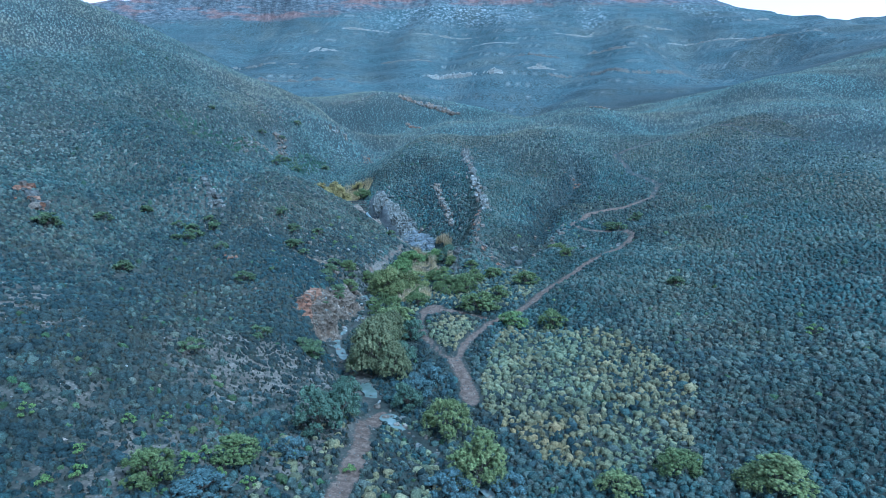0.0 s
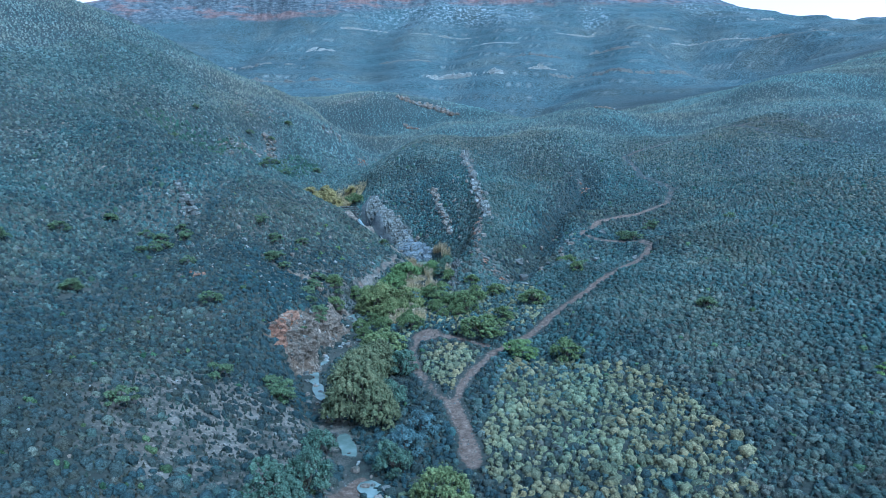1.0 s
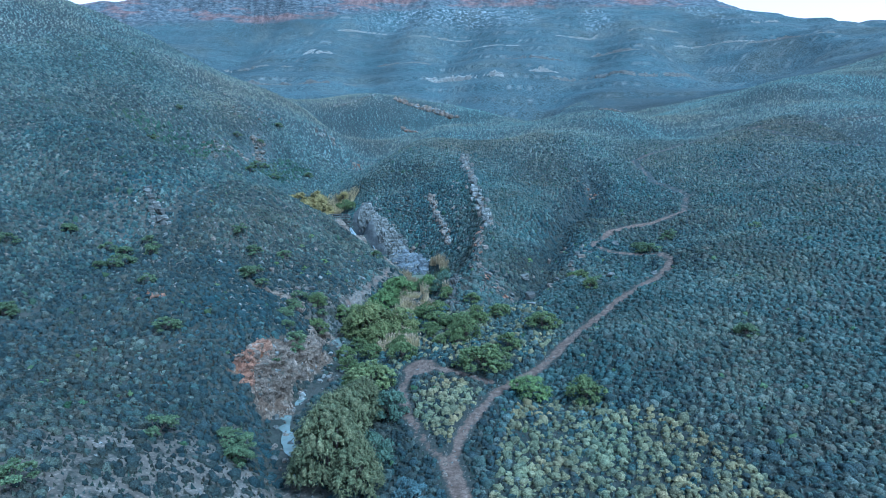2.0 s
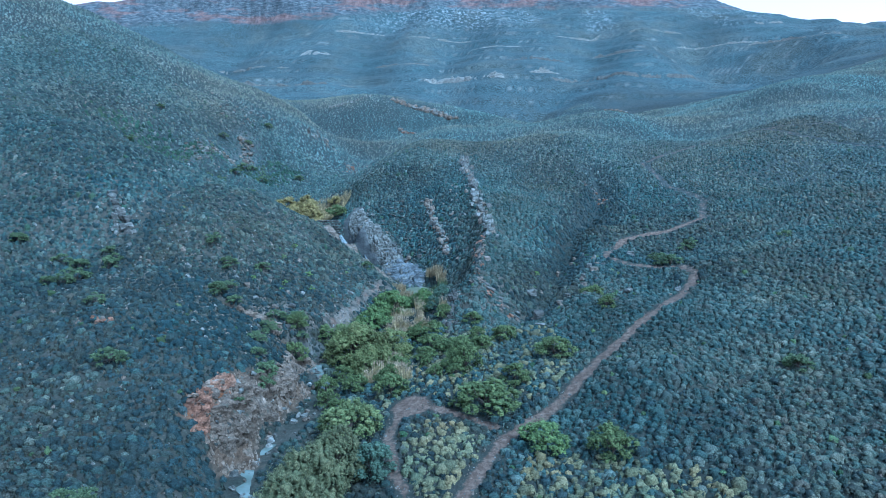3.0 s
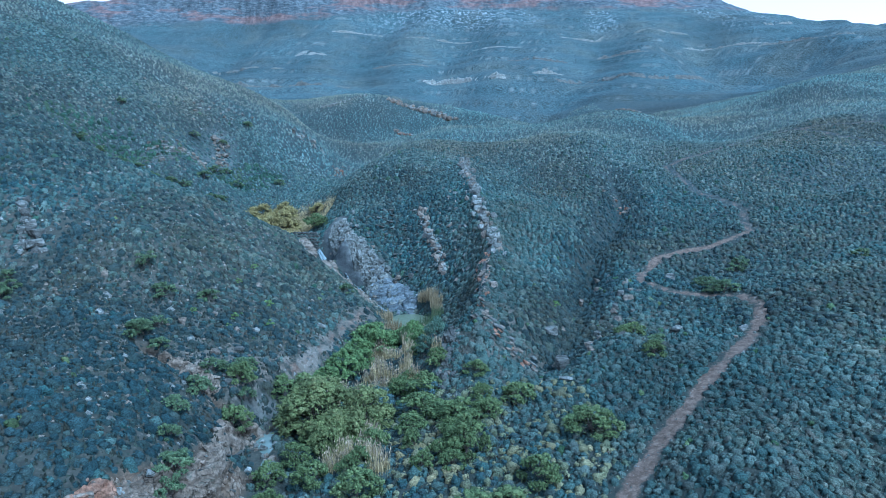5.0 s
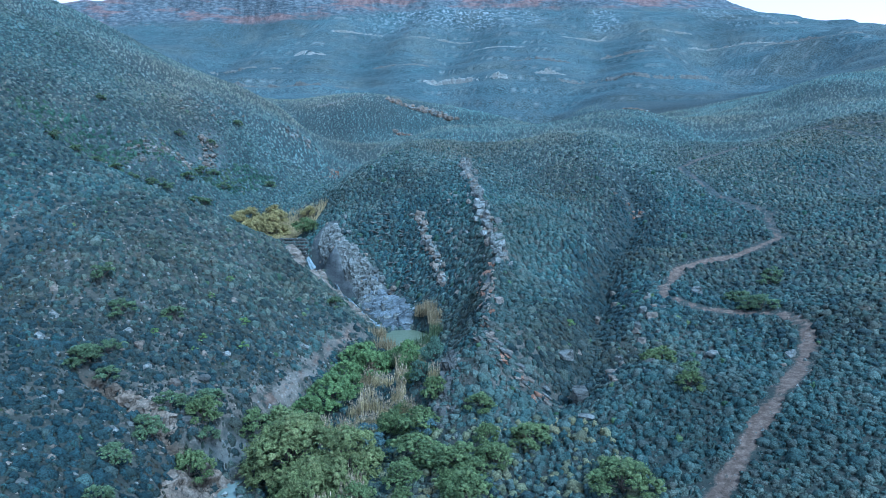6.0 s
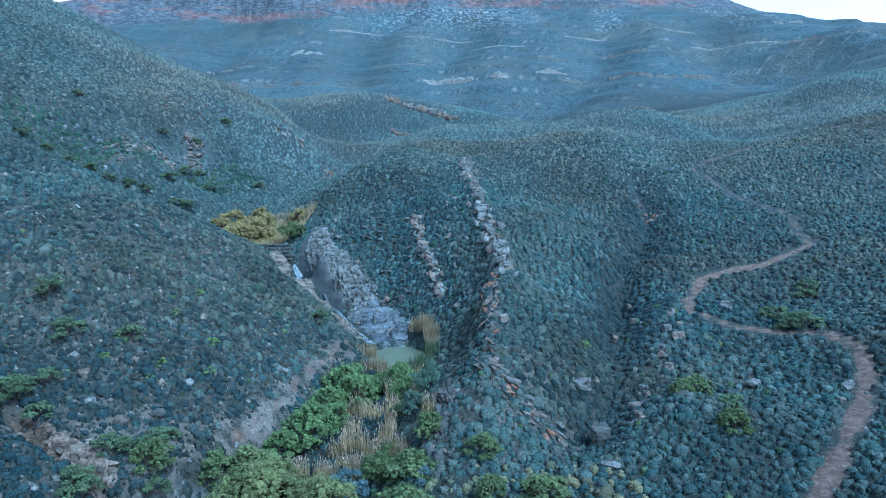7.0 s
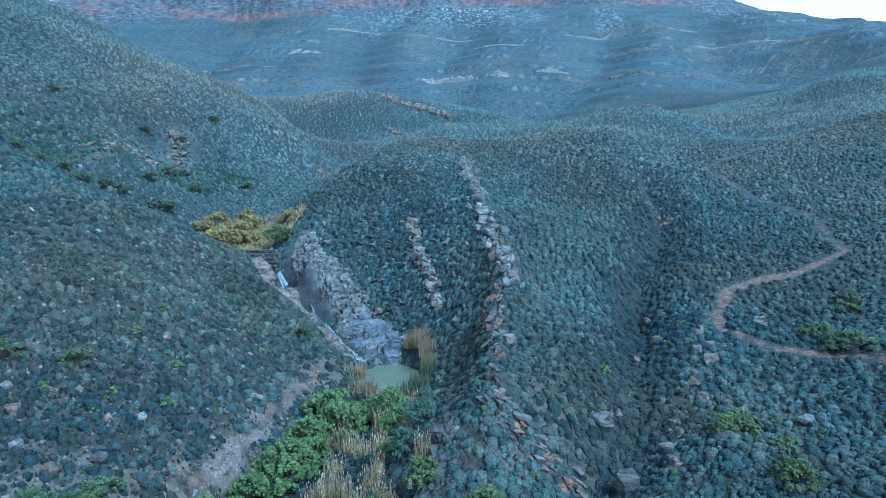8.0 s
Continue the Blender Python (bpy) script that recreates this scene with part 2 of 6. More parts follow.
WEST_SLOPE_HIGH = [(-50.4, 127.8, 14.2), (-43.8, 134.3, 15.9), (-36.9, 132.5, 14.5), (-26.1, 132.6, 8.6), (-90.6, 145, 28.3), (-89.5, 150, 29), (-42, 144, 18.4),
                   (-35.5, 149, 16.8), (-31.7, 144, 13.6), (-25.1, 148.7, 11.6), (-24.4, 138, 10.4), (-17, 146.7, 7.3), (-9.4, 142.5, 2.9), (-78.4, 154, 31.8),
                   (-54, 152.5, 23.4), (-51.5, 150.7, 22), (-50, 153.5, 22.4), (-18.8, 158, 7.2), (-14.2, 154, 4.6), (-10.6, 150.5, 2.2), (-37, 165, 17),
                   (-30.6, 165, 14.1), (-24.6, 165, 10.9), (-16.7, 163.1, 13.1)]
WEST_HILL = [(-106.7, 170.7, 43.8), (-103, 164, 39), (-170, 180, 64), (-61.2, 176.6, 24.2), (-83.2, 193.5, 36.7), (-74, 197, 28.5), (-60, 190, 20.5), (-48, 190, 14.5),
             (-77.5, 207, 40.1), (-68, 207, 33), (-60.6, 199.7, 27.6), (-58.5, 209, 24), (-54, 201, 22), (-107, 215, 54.6), (-59.8, 218.8, 26.9), (-57.5, 232.5, 34.9),
             (-114, 244, 69), (-104, 242, 64.5), (-84, 240, 50.8), (-68, 255, 48.9), (-260, 260, 110), (-66, 264, 46.5), (-48, 264, 39.5), (-68, 280, 50),
             (-55, 274, 43), (-163, 290, 96), (-135, 290, 85), (-96, 290, 66), (-190, 300, 106), (-64, 317, 51.3), (-43.5, 317, 38.8), (-95, 345, 60), (-160, 370, 80)]
KLOOF = [(-23, 172, 10.4), (-28, 183, 11.3), (-36, 198, 13.2), (-41, 208, 15.4), (-39, 222, 18.5), (-34, 240, 20.5), (-41.5, 258, 31), (-29, 266, 24), (-33, 292, 29),
         (-48, 320, 37), (-70, 345, 45)]
SPUR = [(3, 116, 2.6), (6.2, 120.8, 6.5), (7.9, 117.6, 3.8), (12.6, 117.8, 2.9), (3.6, 135.6, 2.6), (7, 129, 6.4), (12.8, 134, 8.8), (9, 138, 9.2), (10.4, 147, 11.8),
        (9.6, 160, 15.6), (16, 152, 12.6), (8.4, 175, 19.6), (7, 194, 24), (27.3, 194, 19.8), (10, 215, 27.5), (20, 260, 35)]
GORGE = [(1, 136, 1.4), (-3, 144, 0.1), (2.6, 146, 3.4), (-15, 160, 3.6), (-11, 161.5, 8), (-8.5, 157.5, 2.4), (-4.4, 150.6, 0.9), (-1, 161, 10.8), (0.3, 155, 7.2),
         (-22.5, 168.6, 10.2), (-20.8, 166.6, 7.2), (-19.6, 172.5, 14), (-18.3, 163.5, 5.2), (-15.5, 167, 11.5), (-12.6, 170.5, 15.2), (-9.4, 169.5, 15.2),
         (-9.1, 165.5, 10.8), (-6.2, 164.5, 10.2), (-5.2, 168.5, 15.6), (-10.6, 179, 20.2), (-10, 176, 18.3), (-18, 186, 21), (-14, 195, 25.6), (-11, 215, 29.5),
         (-8, 240, 33.5), (-3, 270, 38.5), (0, 300, 43.5)]
SIDE_GULLY = [(14.7, 118, 4.6), (17.5, 123, 6), (20, 130, 7.4), (24, 140, 8.8), (26, 149.5, 9.4), (31, 160, 12), (37, 172, 15.5), (42, 186, 19), (44.3, 201, 24.4)]
EAST_SLOPE_LOW = [(60, -150, 2), (70, 0, 4), (36.5, 51, 1.3), (29, 63.4, 0.7), (35, 65, 0.8), (25, 78, 1.2), (43, 72.6, 2.8), (27.3, 89.4, 2.4), (29.3, 87, 2.1),
                  (20, 100, 2.2), (23.6, 91.4, 4), (38.4, 95.3, 4.7), (42, 99.6, 6.8), (30.8, 110.8, 5.6), (40, 107.5, 6.4), (42.3, 109.6, 6.6), (55, 103, 7.9),
                  (60.2, 109.7, 9.5), (69, 107, 10), (20, 121.5, 4.4)]
EAST_SLOPE_HIGH = [(22.6, 118, 5.9), (25.7, 118, 4.5), (28.5, 122.6, 5.4), (39.5, 124.5, 7.5), (44.5, 124.6, 9.5), (55.8, 120.7, 9.6), (21, 127.7, 7.2),
                   (24, 126.4, 5.7), (35.4, 134.6, 7.9), (38, 137, 7.4), (56, 130, 11.3), (69.7, 132.7, 13.4), (25.6, 149.7, 8.5), (31.5, 141.5, 8.8),
                   (31.8, 145.6, 8.6), (48.8, 143.8, 9.7), (61.5, 142, 11.5), (84, 143, 15.9), (25, 153, 14.6), (32.8, 154, 12.8), (56, 155, 13.5)]
EAST_HILL = [(150, 100, 24), (61.4, 170, 15.2), (88, 168, 21), (39.2, 185, 19.6), (59, 184.8, 19.1), (86.4, 193, 27.2), (89.4, 186.4, 20.4), (117, 188, 25),
             (78, 199, 25.4), (116, 208.6, 30.8), (39, 221, 33), (62.5, 213, 26.2), (65, 213.5, 27), (240, 220, 52), (45.6, 238, 36.8), (122.8, 241, 41.8),
             (72, 250, 36.7), (76.5, 264, 42.2), (90, 267.5, 37), (64.7, 288, 47.8), (131, 294, 48.6), (198, 300, 56), (30, 310, 44), (82.5, 310, 50.5),
             (146.7, 307, 53.9), (165.4, 310.6, 62.8), (181, 334, 71), (60, 350, 48), (146.5, 358, 58), (206, 368, 77), (202, 430, 76), (339, 450, 114)]
BACK_HILL = [(-41, 392, 69.5), (76, 304, 51.2), (-48.1, 363.4, 55.1), (-7.8, 355.3, 49.5), (24.5, 363.4, 54.3), (-72.2, 371.4, 60.7), (-23.9, 387.6, 66.4), (0.3, 383.5, 62.4), (-160, 420, 72),
             (-100, 415, 67), (0, 435, 54), (80, 430, 56), (-45, 450, 60), (40, 520, 66)]
MOUNTAIN = [(-153, 600, 106), (-218, 689, 154), (-172, 759, 212), (-370, 762, 209), (165, 632, 140), (179, 575, 112), (342, 593, 143), (270, 565, 103),
            (499, 747, 195), (-90, 570, 96), (20, 575, 104), (90, 560, 100), (-60, 680, 155), (60, 680, 158), (-60, 770, 214), (100, 770, 214), (300, 740, 205),
            (-330, 650, 140), (430, 560, 140), (-500, 600, 142), (-455, 735, 192), (-455, 800, 222), (600, 620, 170), (-300, 480, 100)]


def spread(line, step):
    """Points along a line, about a step apart, with the distance run."""
    pts = np.array(line, float)
    run = np.concatenate(([0], np.cumsum(np.linalg.norm(np.diff(pts[:, :2], axis=0), axis=1))))
    s = np.arange(0, run[-1], step)
    return np.stack([np.interp(s, run, pts[:, k]) for k in range(pts.shape[1])], 1)


LAND = np.array(STREAM + FLOOR_EAST + FLOOR_WEST + WEST_SLOPE_LOW + WEST_SLOPE_HIGH + WEST_HILL + KLOOF + SPUR + GORGE + SIDE_GULLY + EAST_SLOPE_LOW + EAST_SLOPE_HIGH + EAST_HILL + BACK_HILL + MOUNTAIN, float)


def kernel(d2):
    return 0.5 * d2 * np.log(d2 + 1e-9)


def fit_land():
    """A thin plate laid over the land's lines."""
    xy, n = LAND[:, :2] / 100, len(LAND)
    k = kernel(((xy[:, None] - xy[None]) ** 2).sum(2)) + np.eye(n) * 0.0004
    p = np.concatenate((np.ones((n, 1)), xy), 1)
    a = np.block([[k, p], [p.T, np.zeros((3, 3))]])
    return np.linalg.solve(a, np.concatenate((LAND[:, 2], np.zeros(3))))


PLATE = fit_land()


def plate(x, y):
    x, y = np.asarray(x, float), np.asarray(y, float)
    flat, out = np.stack((x.ravel(), y.ravel()), 1) / 100, np.zeros(x.size)
    xy = LAND[:, :2] / 100
    for i in range(0, x.size, 8000):
        q = flat[i:i + 8000]
        d2 = (q[:, :1] - xy[:, 0]) ** 2 + (q[:, 1:] - xy[:, 1]) ** 2
        out[i:i + 8000] = kernel(d2) @ PLATE[:-3] + PLATE[-3] + q @ PLATE[-2:]
    return out.reshape(x.shape)


def lattice(ix, iy, seed):
    h = np.sin(ix * 127.1 + iy * 311.7 + seed * 74.7) * 43758.5453
    return h - np.floor(h)


def waves(x, y, size, seed=0, octaves=3):
    """Smooth value noise from -1 to 1, with finer layers."""
    total, weight, reach = 0, 1.0, 0
    for o in range(octaves):
        u, v = x / size * 2 ** o + seed * 17.3, y / size * 2 ** o - seed * 9.1
        i, j = np.floor(u), np.floor(v)
        f, g = u - i, v - j
        f, g = f * f * (3 - 2 * f), g * g * (3 - 2 * g)
        a, b = lattice(i, j, seed + o), lattice(i + 1, j, seed + o)
        c, d = lattice(i, j + 1, seed + o), lattice(i + 1, j + 1, seed + o)
        total = total + weight * (2 * ((a * (1 - f) + b * f) * (1 - g) + (c * (1 - f) + d * f) * g) - 1)
        reach, weight = reach + weight, weight * 0.5
    return total / reach


def off(x, y, line):
    """The distance to a line in plan, and the line's height (and fourth value) at the nearest place."""
    pts = np.array(line, float)
    best, z = np.full(np.shape(x), 1e9), np.zeros(np.shape(x))
    for a, b in zip(pts[:-1], pts[1:]):
        d = b[:2] - a[:2]
        t = np.clip(((x - a[0]) * d[0] + (y - a[1]) * d[1]) / (d @ d), 0, 1)
        r = np.hypot(x - a[0] - t * d[0], y - a[1] - t * d[1])
        near = r < best
        best, z = np.where(near, r, best), np.where(near, a[2] + t * (b[2] - a[2]), z)
    return best, z


def step(a, b, v):
    t = np.clip((v - a) / (b - a), 0, 1)
    return t * t * (3 - 2 * t)


POOL = (-2.8, 144.0, 0.5)
REED_BED = (-32, 188, 11.6)
TOPS = [(-700, 190), (-520, 205), (-437, 216), (-405, 223.5), (-387, 222.5), (-344, 230), (-300, 250), (0, 290), (300, 270), (382, 228), (400, 224), (432, 209.5), (507, 204.5), (535, 212), (555, 218), (900, 230)]
RIM = [(-600, 185), (-345, 193), (-186, 198), (-110, 206), (-60, 218), (0, 228), (150, 225), (276, 227), (400, 228), (600, 214)]
RAVINES = [[(78, 520, 0), (98, 547, 0), (113, 567, 0), (148, 628, 0), (165, 700, 0)], [(-60, 560, 0), (-70, 638, 0), (-79, 656, 0), (-78, 696, 0), (-50, 760, 0)], [(300, 560, 0), (262, 575, 0), (245, 625, 0), (275, 690, 0)],
           [(0, 560, 0), (-4, 600, 0), (2, 640, 0), (25, 720, 0)], [(-260, 560, 0), (-225, 640, 0), (-215, 720, 0)], [(400, 560, 0), (420, 620, 0), (400, 700, 0)]]
TRACK_LOW = [(-9.5, 20, -3), (-8.2, 38, 0), (-7.6, 43, 0), (-7.2, 48, 0), (-7.6, 53, 0), (-6.6, 57.5, 0)]
TRACK_FORD = [(3.2, 60, 0), (2.4, 66, 0), (1.6, 71, 0)]
TRACK_EAST = [(1.6, 71, 0), (2.5, 75, 0), (4.6, 80, 0), (6.8, 84.6, 0), (9.6, 87.4, 0), (12.7, 90.4, 0), (15.7, 93.9, 0), (20.6, 100.3, 0), (26.7, 106.8, 0), (31.6, 112, 0), (36.1, 117, 0),
              (39.7, 122.4, 0), (40.2, 125.6, 0), (39, 128.8, 0), (35.5, 130.3, 0), (32.7, 131.6, 0), (30, 135.9, 0), (31.7, 141.2, 0), (36.1, 147.5, 0), (40.4, 150.5, 0), (50.7, 153.4, 0), (55.2, 155.5, 0)]
TRACK_HILL = [(55.2, 155.5, 0), (57.4, 161, 0), (59.7, 166.4, 0), (63.4, 173.9, 0), (62.6, 178.8, 0), (59.1, 186.4, 0), (60.6, 199.7, 0), (61.1, 211.3, 0), (73.7, 220.1, 0), (86, 230, 0), (100.9, 240.7, 0), (110.7, 238.9, 0), (124, 232, 0), (150, 226, 0)]
TRACK_WEST = [(1.6, 71, 0), (-0.4, 74, 0), (-2.6, 80, 0), (-3.6, 86, 0), (-3, 90, 0), (-0.6, 91.4, 0), (2.4, 89.4, 0), (6.2, 87, 0)]
TRACK_RED = [(110.7, 238.9, 0), (114, 224, 0), (118, 212, 0), (126, 202, 0)]
CREST = [(7.4, 203, 0), (7.8, 179, 0), (8.5, 167.5, 0), (9.5, 158.5, 0), (9.9, 150, 0), (9.5, 143, 0), (7.8, 137, 0), (7.6, 130, 0), (6.7, 125, 0)]
RIB_WEST = [(-1.8, 168, 0), (-0.4, 163, 0), (1.0, 158.6, 0), (1.8, 155.4, 0), (2.6, 152, 0)]
GULLY = [(*p[:2], 0) for p in SIDE_GULLY]
DONGA = [(-28.4, 113.4, 0), (-26.3, 112.6, 0), (-24.4, 111.6, 0), (-22.6, 110.9, 0), (-20.6, 110.0, 0), (-18.6, 108.6, 0)]
FOOTPATH = [(-15.5, 119, 0), (-14.3, 122.3, 0), (-13.4, 127.3, 0), (-12.2, 134, 0), (-10.4, 139, 0), (-9, 145, 0)]
CASCADE = [(-22.8, 169.4, 0), (-20.8, 166.6, 0), (-18.3, 163.5, 0), (-15, 160, 0), (-11.6, 156.6, 0), (-8.6, 153, 0), (-6.8, 149.6, 0)]
CLEARING = (-1.8, 91.5)


def strata(x, y, z):
    """How far up within its bed of rock a place on the mountain lies, from 0 to 1."""
    return np.mod((z + 0.012 * x + 2.2 * waves(x, y, 150, 5, 2)) / 13.0, 1.0)


def ground(x, y):
    """The height of the land."""
    x, y = np.asarray(x, float), np.asarray(y, float)
    z = plate(x, y)
    d, sz = off(x, y, STREAM)
    far = step(430, 520, y)
    rough = step(3, 14, d) * (1 - far)
    z = z + rough * (0.30 * waves(x, y, 6, 1) + (0.7 * waves(x, y, 22, 2, 2) + 1.6 * waves(x, y, 45, 42, 2) * step(150, 260, y)) * step(110, 190, y + abs(x) * 0.6))
    # the spur's sharp crest, the gully beside it and the small eroded channel on the west bank
    r = off(x, y, CREST)[0]
    z = z + 1.5 * np.exp(-(r / 2.2) ** 2) * (1 + 0.5 * waves(x, y, 4, 41, 2))
    z = z - 3.0 * np.exp(-(off(x, y, GULLY)[0] / 2.9) ** 1.5) - 1.9 * np.exp(-(off(x, y, DONGA)[0] / 0.9) ** 2)
    z = z - 0.9 * np.exp(-(off(x, y, CASCADE)[0] / 0.9) ** 2)
    # strata: low scarps that follow the height, on the hills beyond the gorge and on the mountain
    z = z + far * (3.5 * waves(x, y * 0.55, 120, 6, 2) + 1.2 * waves(x, y, 24, 6, 2))
    for line in RAVINES:
        r = off(x, y, line)[0] + 4 * waves(x, y, 30, 8, 2)
        z = z - far * (10 * np.exp(-(np.abs(r) / 30) ** 1.3) - 6 * np.exp(-((np.abs(r) - 46) / 24) ** 2))
    ravine = np.abs(waves(x + 30 * waves(x, y, 160, 9, 1), y * 0.4, 80, 8, 2))
    z = z - far * 2.5 * step(0.25, 0.0, ravine) * step(112, 140, z)
    saw = strata(x, y, z)
    z = z + far * 3.4 * (step(0.40, 0.56, saw) - saw)
    # the cliffs under the mountain's rim
    rim = np.interp(x, [a for a, b in RIM], [b for a, b in RIM])
    z = np.where(far > 0, np.where(z > rim, rim + (z - rim) * 2.6, z), z)
    tops = np.interp(x, [a for a, b in TOPS], [b for a, b in TOPS]) + 1.2 * waves(x, y, 24, 7, 3)
    z = np.where(far > 0, np.minimum(z, tops + 0.02 * (y - 770)), z)
    # the stream's channel between cut banks
    wide = 1.3 + 0.5 * waves(x, y, 9, 3, 2)
    bed = sz - 0.30 + 0.3 * waves(x, y, 2.6, 4, 3)
    z = np.where(y < 138, bed + (z - bed) * step(wide, wide + 2.6, d), z)
    # the pool under the cascade and the reed bed above it
    e = np.hypot((x - POOL[0]) / 3.3, (y - POOL[1]) / 5.2)
    z = np.where(e < 1.6, z + (POOL[2] - 0.5 - z) * step(1.45, 0.85, e), z)
    e = np.hypot((x - REED_BED[0]) / 9, (y - REED_BED[1]) / 13)
    z = np.where(e < 1.3, z + (REED_BED[2] + 0.1 * (y - REED_BED[1]) - z) * step(1.3, 0.6, e), z)
    return z


def track_off(x, y):
    """The distance to the nearest track's middle, beyond its half width."""
    best = off(x, y, TRACK_LOW)[0] - 0.8
    for line, half in ((TRACK_FORD, 0.85), (TRACK_EAST, 0.62), (TRACK_HILL, 0.72), (TRACK_WEST, 0.45), (TRACK_RED, 0.95), (FOOTPATH, 0.3)):
        best = np.minimum(best, off(x, y, line)[0] - half)
    return np.minimum(best, np.hypot(x - CLEARING[0], y - CLEARING[1]) - 2.0)

# ---- the ground: one sheet from behind the flight to beyond the mountain ----


def grid_rows():
    ys, y = [], -150.0
    while y < 1500:
        ys.append(y)
        y += np.interp(y, [-150, 20, 36, 160, 230, 330, 480, 820, 900, 1500], [12, 4, 0.75, 0.75, 1.1, 2.2, 2.6, 2.8, 12, 80])
    return np.array(ys)


def mesh_from(name, verts, faces, sides, material, smooth=False):
    me = bpy.data.meshes.new(name)
    me.vertices.add(len(verts))
    me.vertices.foreach_set("co", np.asarray(verts, np.float32).ravel())
    n = len(faces)
    me.loops.add(n * sides)
    me.loops.foreach_set("vertex_index", np.asarray(faces, np.int32).ravel())
    me.polygons.add(n)
    me.polygons.foreach_set("loop_start", np.arange(0, n * sides, sides, dtype=np.int32))
    me.polygons.foreach_set("use_smooth", np.full(n, smooth))
    me.update(calc_edges=True)
    me.materials.append(material)
    return me


def build_ground():
    ys = grid_rows()
    u = np.linspace(-1, 1, 321)
    u = np.sign(u) * np.abs(u) ** 1.35
    x = 3 + u[None] * (75 + np.maximum(ys[:, None] + 40, 0) * 0.98)
    y = np.repeat(ys[:, None], len(u), 1)
    z = ground(x, y)
    r, c = x.shape
    i = np.arange((r - 1) * c).reshape(r - 1, c)[:, :-1].ravel()
    me = mesh_from("ground", np.stack((x, y, z), 2).reshape(-1, 3), np.stack((i, i + 1, i + c + 1, i + c), 1), 4, GROUND, True)
    bare = rock_cover(x, y, z)
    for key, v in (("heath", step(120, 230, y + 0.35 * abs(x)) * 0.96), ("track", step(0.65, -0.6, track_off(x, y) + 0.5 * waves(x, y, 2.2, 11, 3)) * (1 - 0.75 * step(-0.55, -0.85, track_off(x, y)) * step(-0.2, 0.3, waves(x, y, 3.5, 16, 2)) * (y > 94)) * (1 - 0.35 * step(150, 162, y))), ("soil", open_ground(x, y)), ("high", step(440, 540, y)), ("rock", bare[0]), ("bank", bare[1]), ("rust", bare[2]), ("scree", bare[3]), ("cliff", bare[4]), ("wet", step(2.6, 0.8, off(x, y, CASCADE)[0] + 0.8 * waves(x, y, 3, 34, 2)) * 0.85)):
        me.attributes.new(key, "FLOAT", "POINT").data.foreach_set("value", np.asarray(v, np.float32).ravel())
    return tagged(new("ground", me), "valley floor and hillsides of stony red-brown soil", "ground", kind="structure")


def open_ground(x, y):
    """Where the soil lies open between the bushes: on the lower west slope and the stony slope beside the gorge."""
    low = step(-0.35, 0.15, waves(x, y, 14, 22, 3) + 0.25 * waves(x, y, 3, 23, 2)) * step(-6, -11, x) * step(80, 68, y)
    stony = step(-0.25, 0.2, waves(x, y, 12, 25, 3)) * step(-10, -14, x) * step(100, 108, y) * step(168, 150, y)
    nose = 0.45 * step(1.2, 0.5, np.hypot((x - 8) / 8, (y - 121) / 9) + 0.5 * waves(x, y, 5, 43, 3))
    nose = np.maximum(nose, 0.4 * step(1.2, 0.5, np.hypot((x - 25) / 6, (y - 123) / 9) + 0.5 * waves(x, y, 5, 44, 3)))
    trod = step(3.4, 0.6, off(x, y, FOOTPATH)[0] + 1.6 * waves(x, y, 4, 37, 3))
    low = np.maximum(low, step(1.15, 0.6, np.hypot((x + 18) / 9, (y - 62) / 10) + 0.45 * waves(x, y, 4, 38, 3)))
    washed = 0.75 * step(1.2, 0.5, np.hypot((x + 21) / 6, (y - 114.5) / 4.5) + 0.6 * waves(x, y, 4, 45, 3))
    return np.maximum.reduce((washed, 0.14 * step(-6, -12, x) * step(165, 150, y) * step(70, 90, y), 0.8 * low, 0.3 * stony, nose, 0.9 * trod))


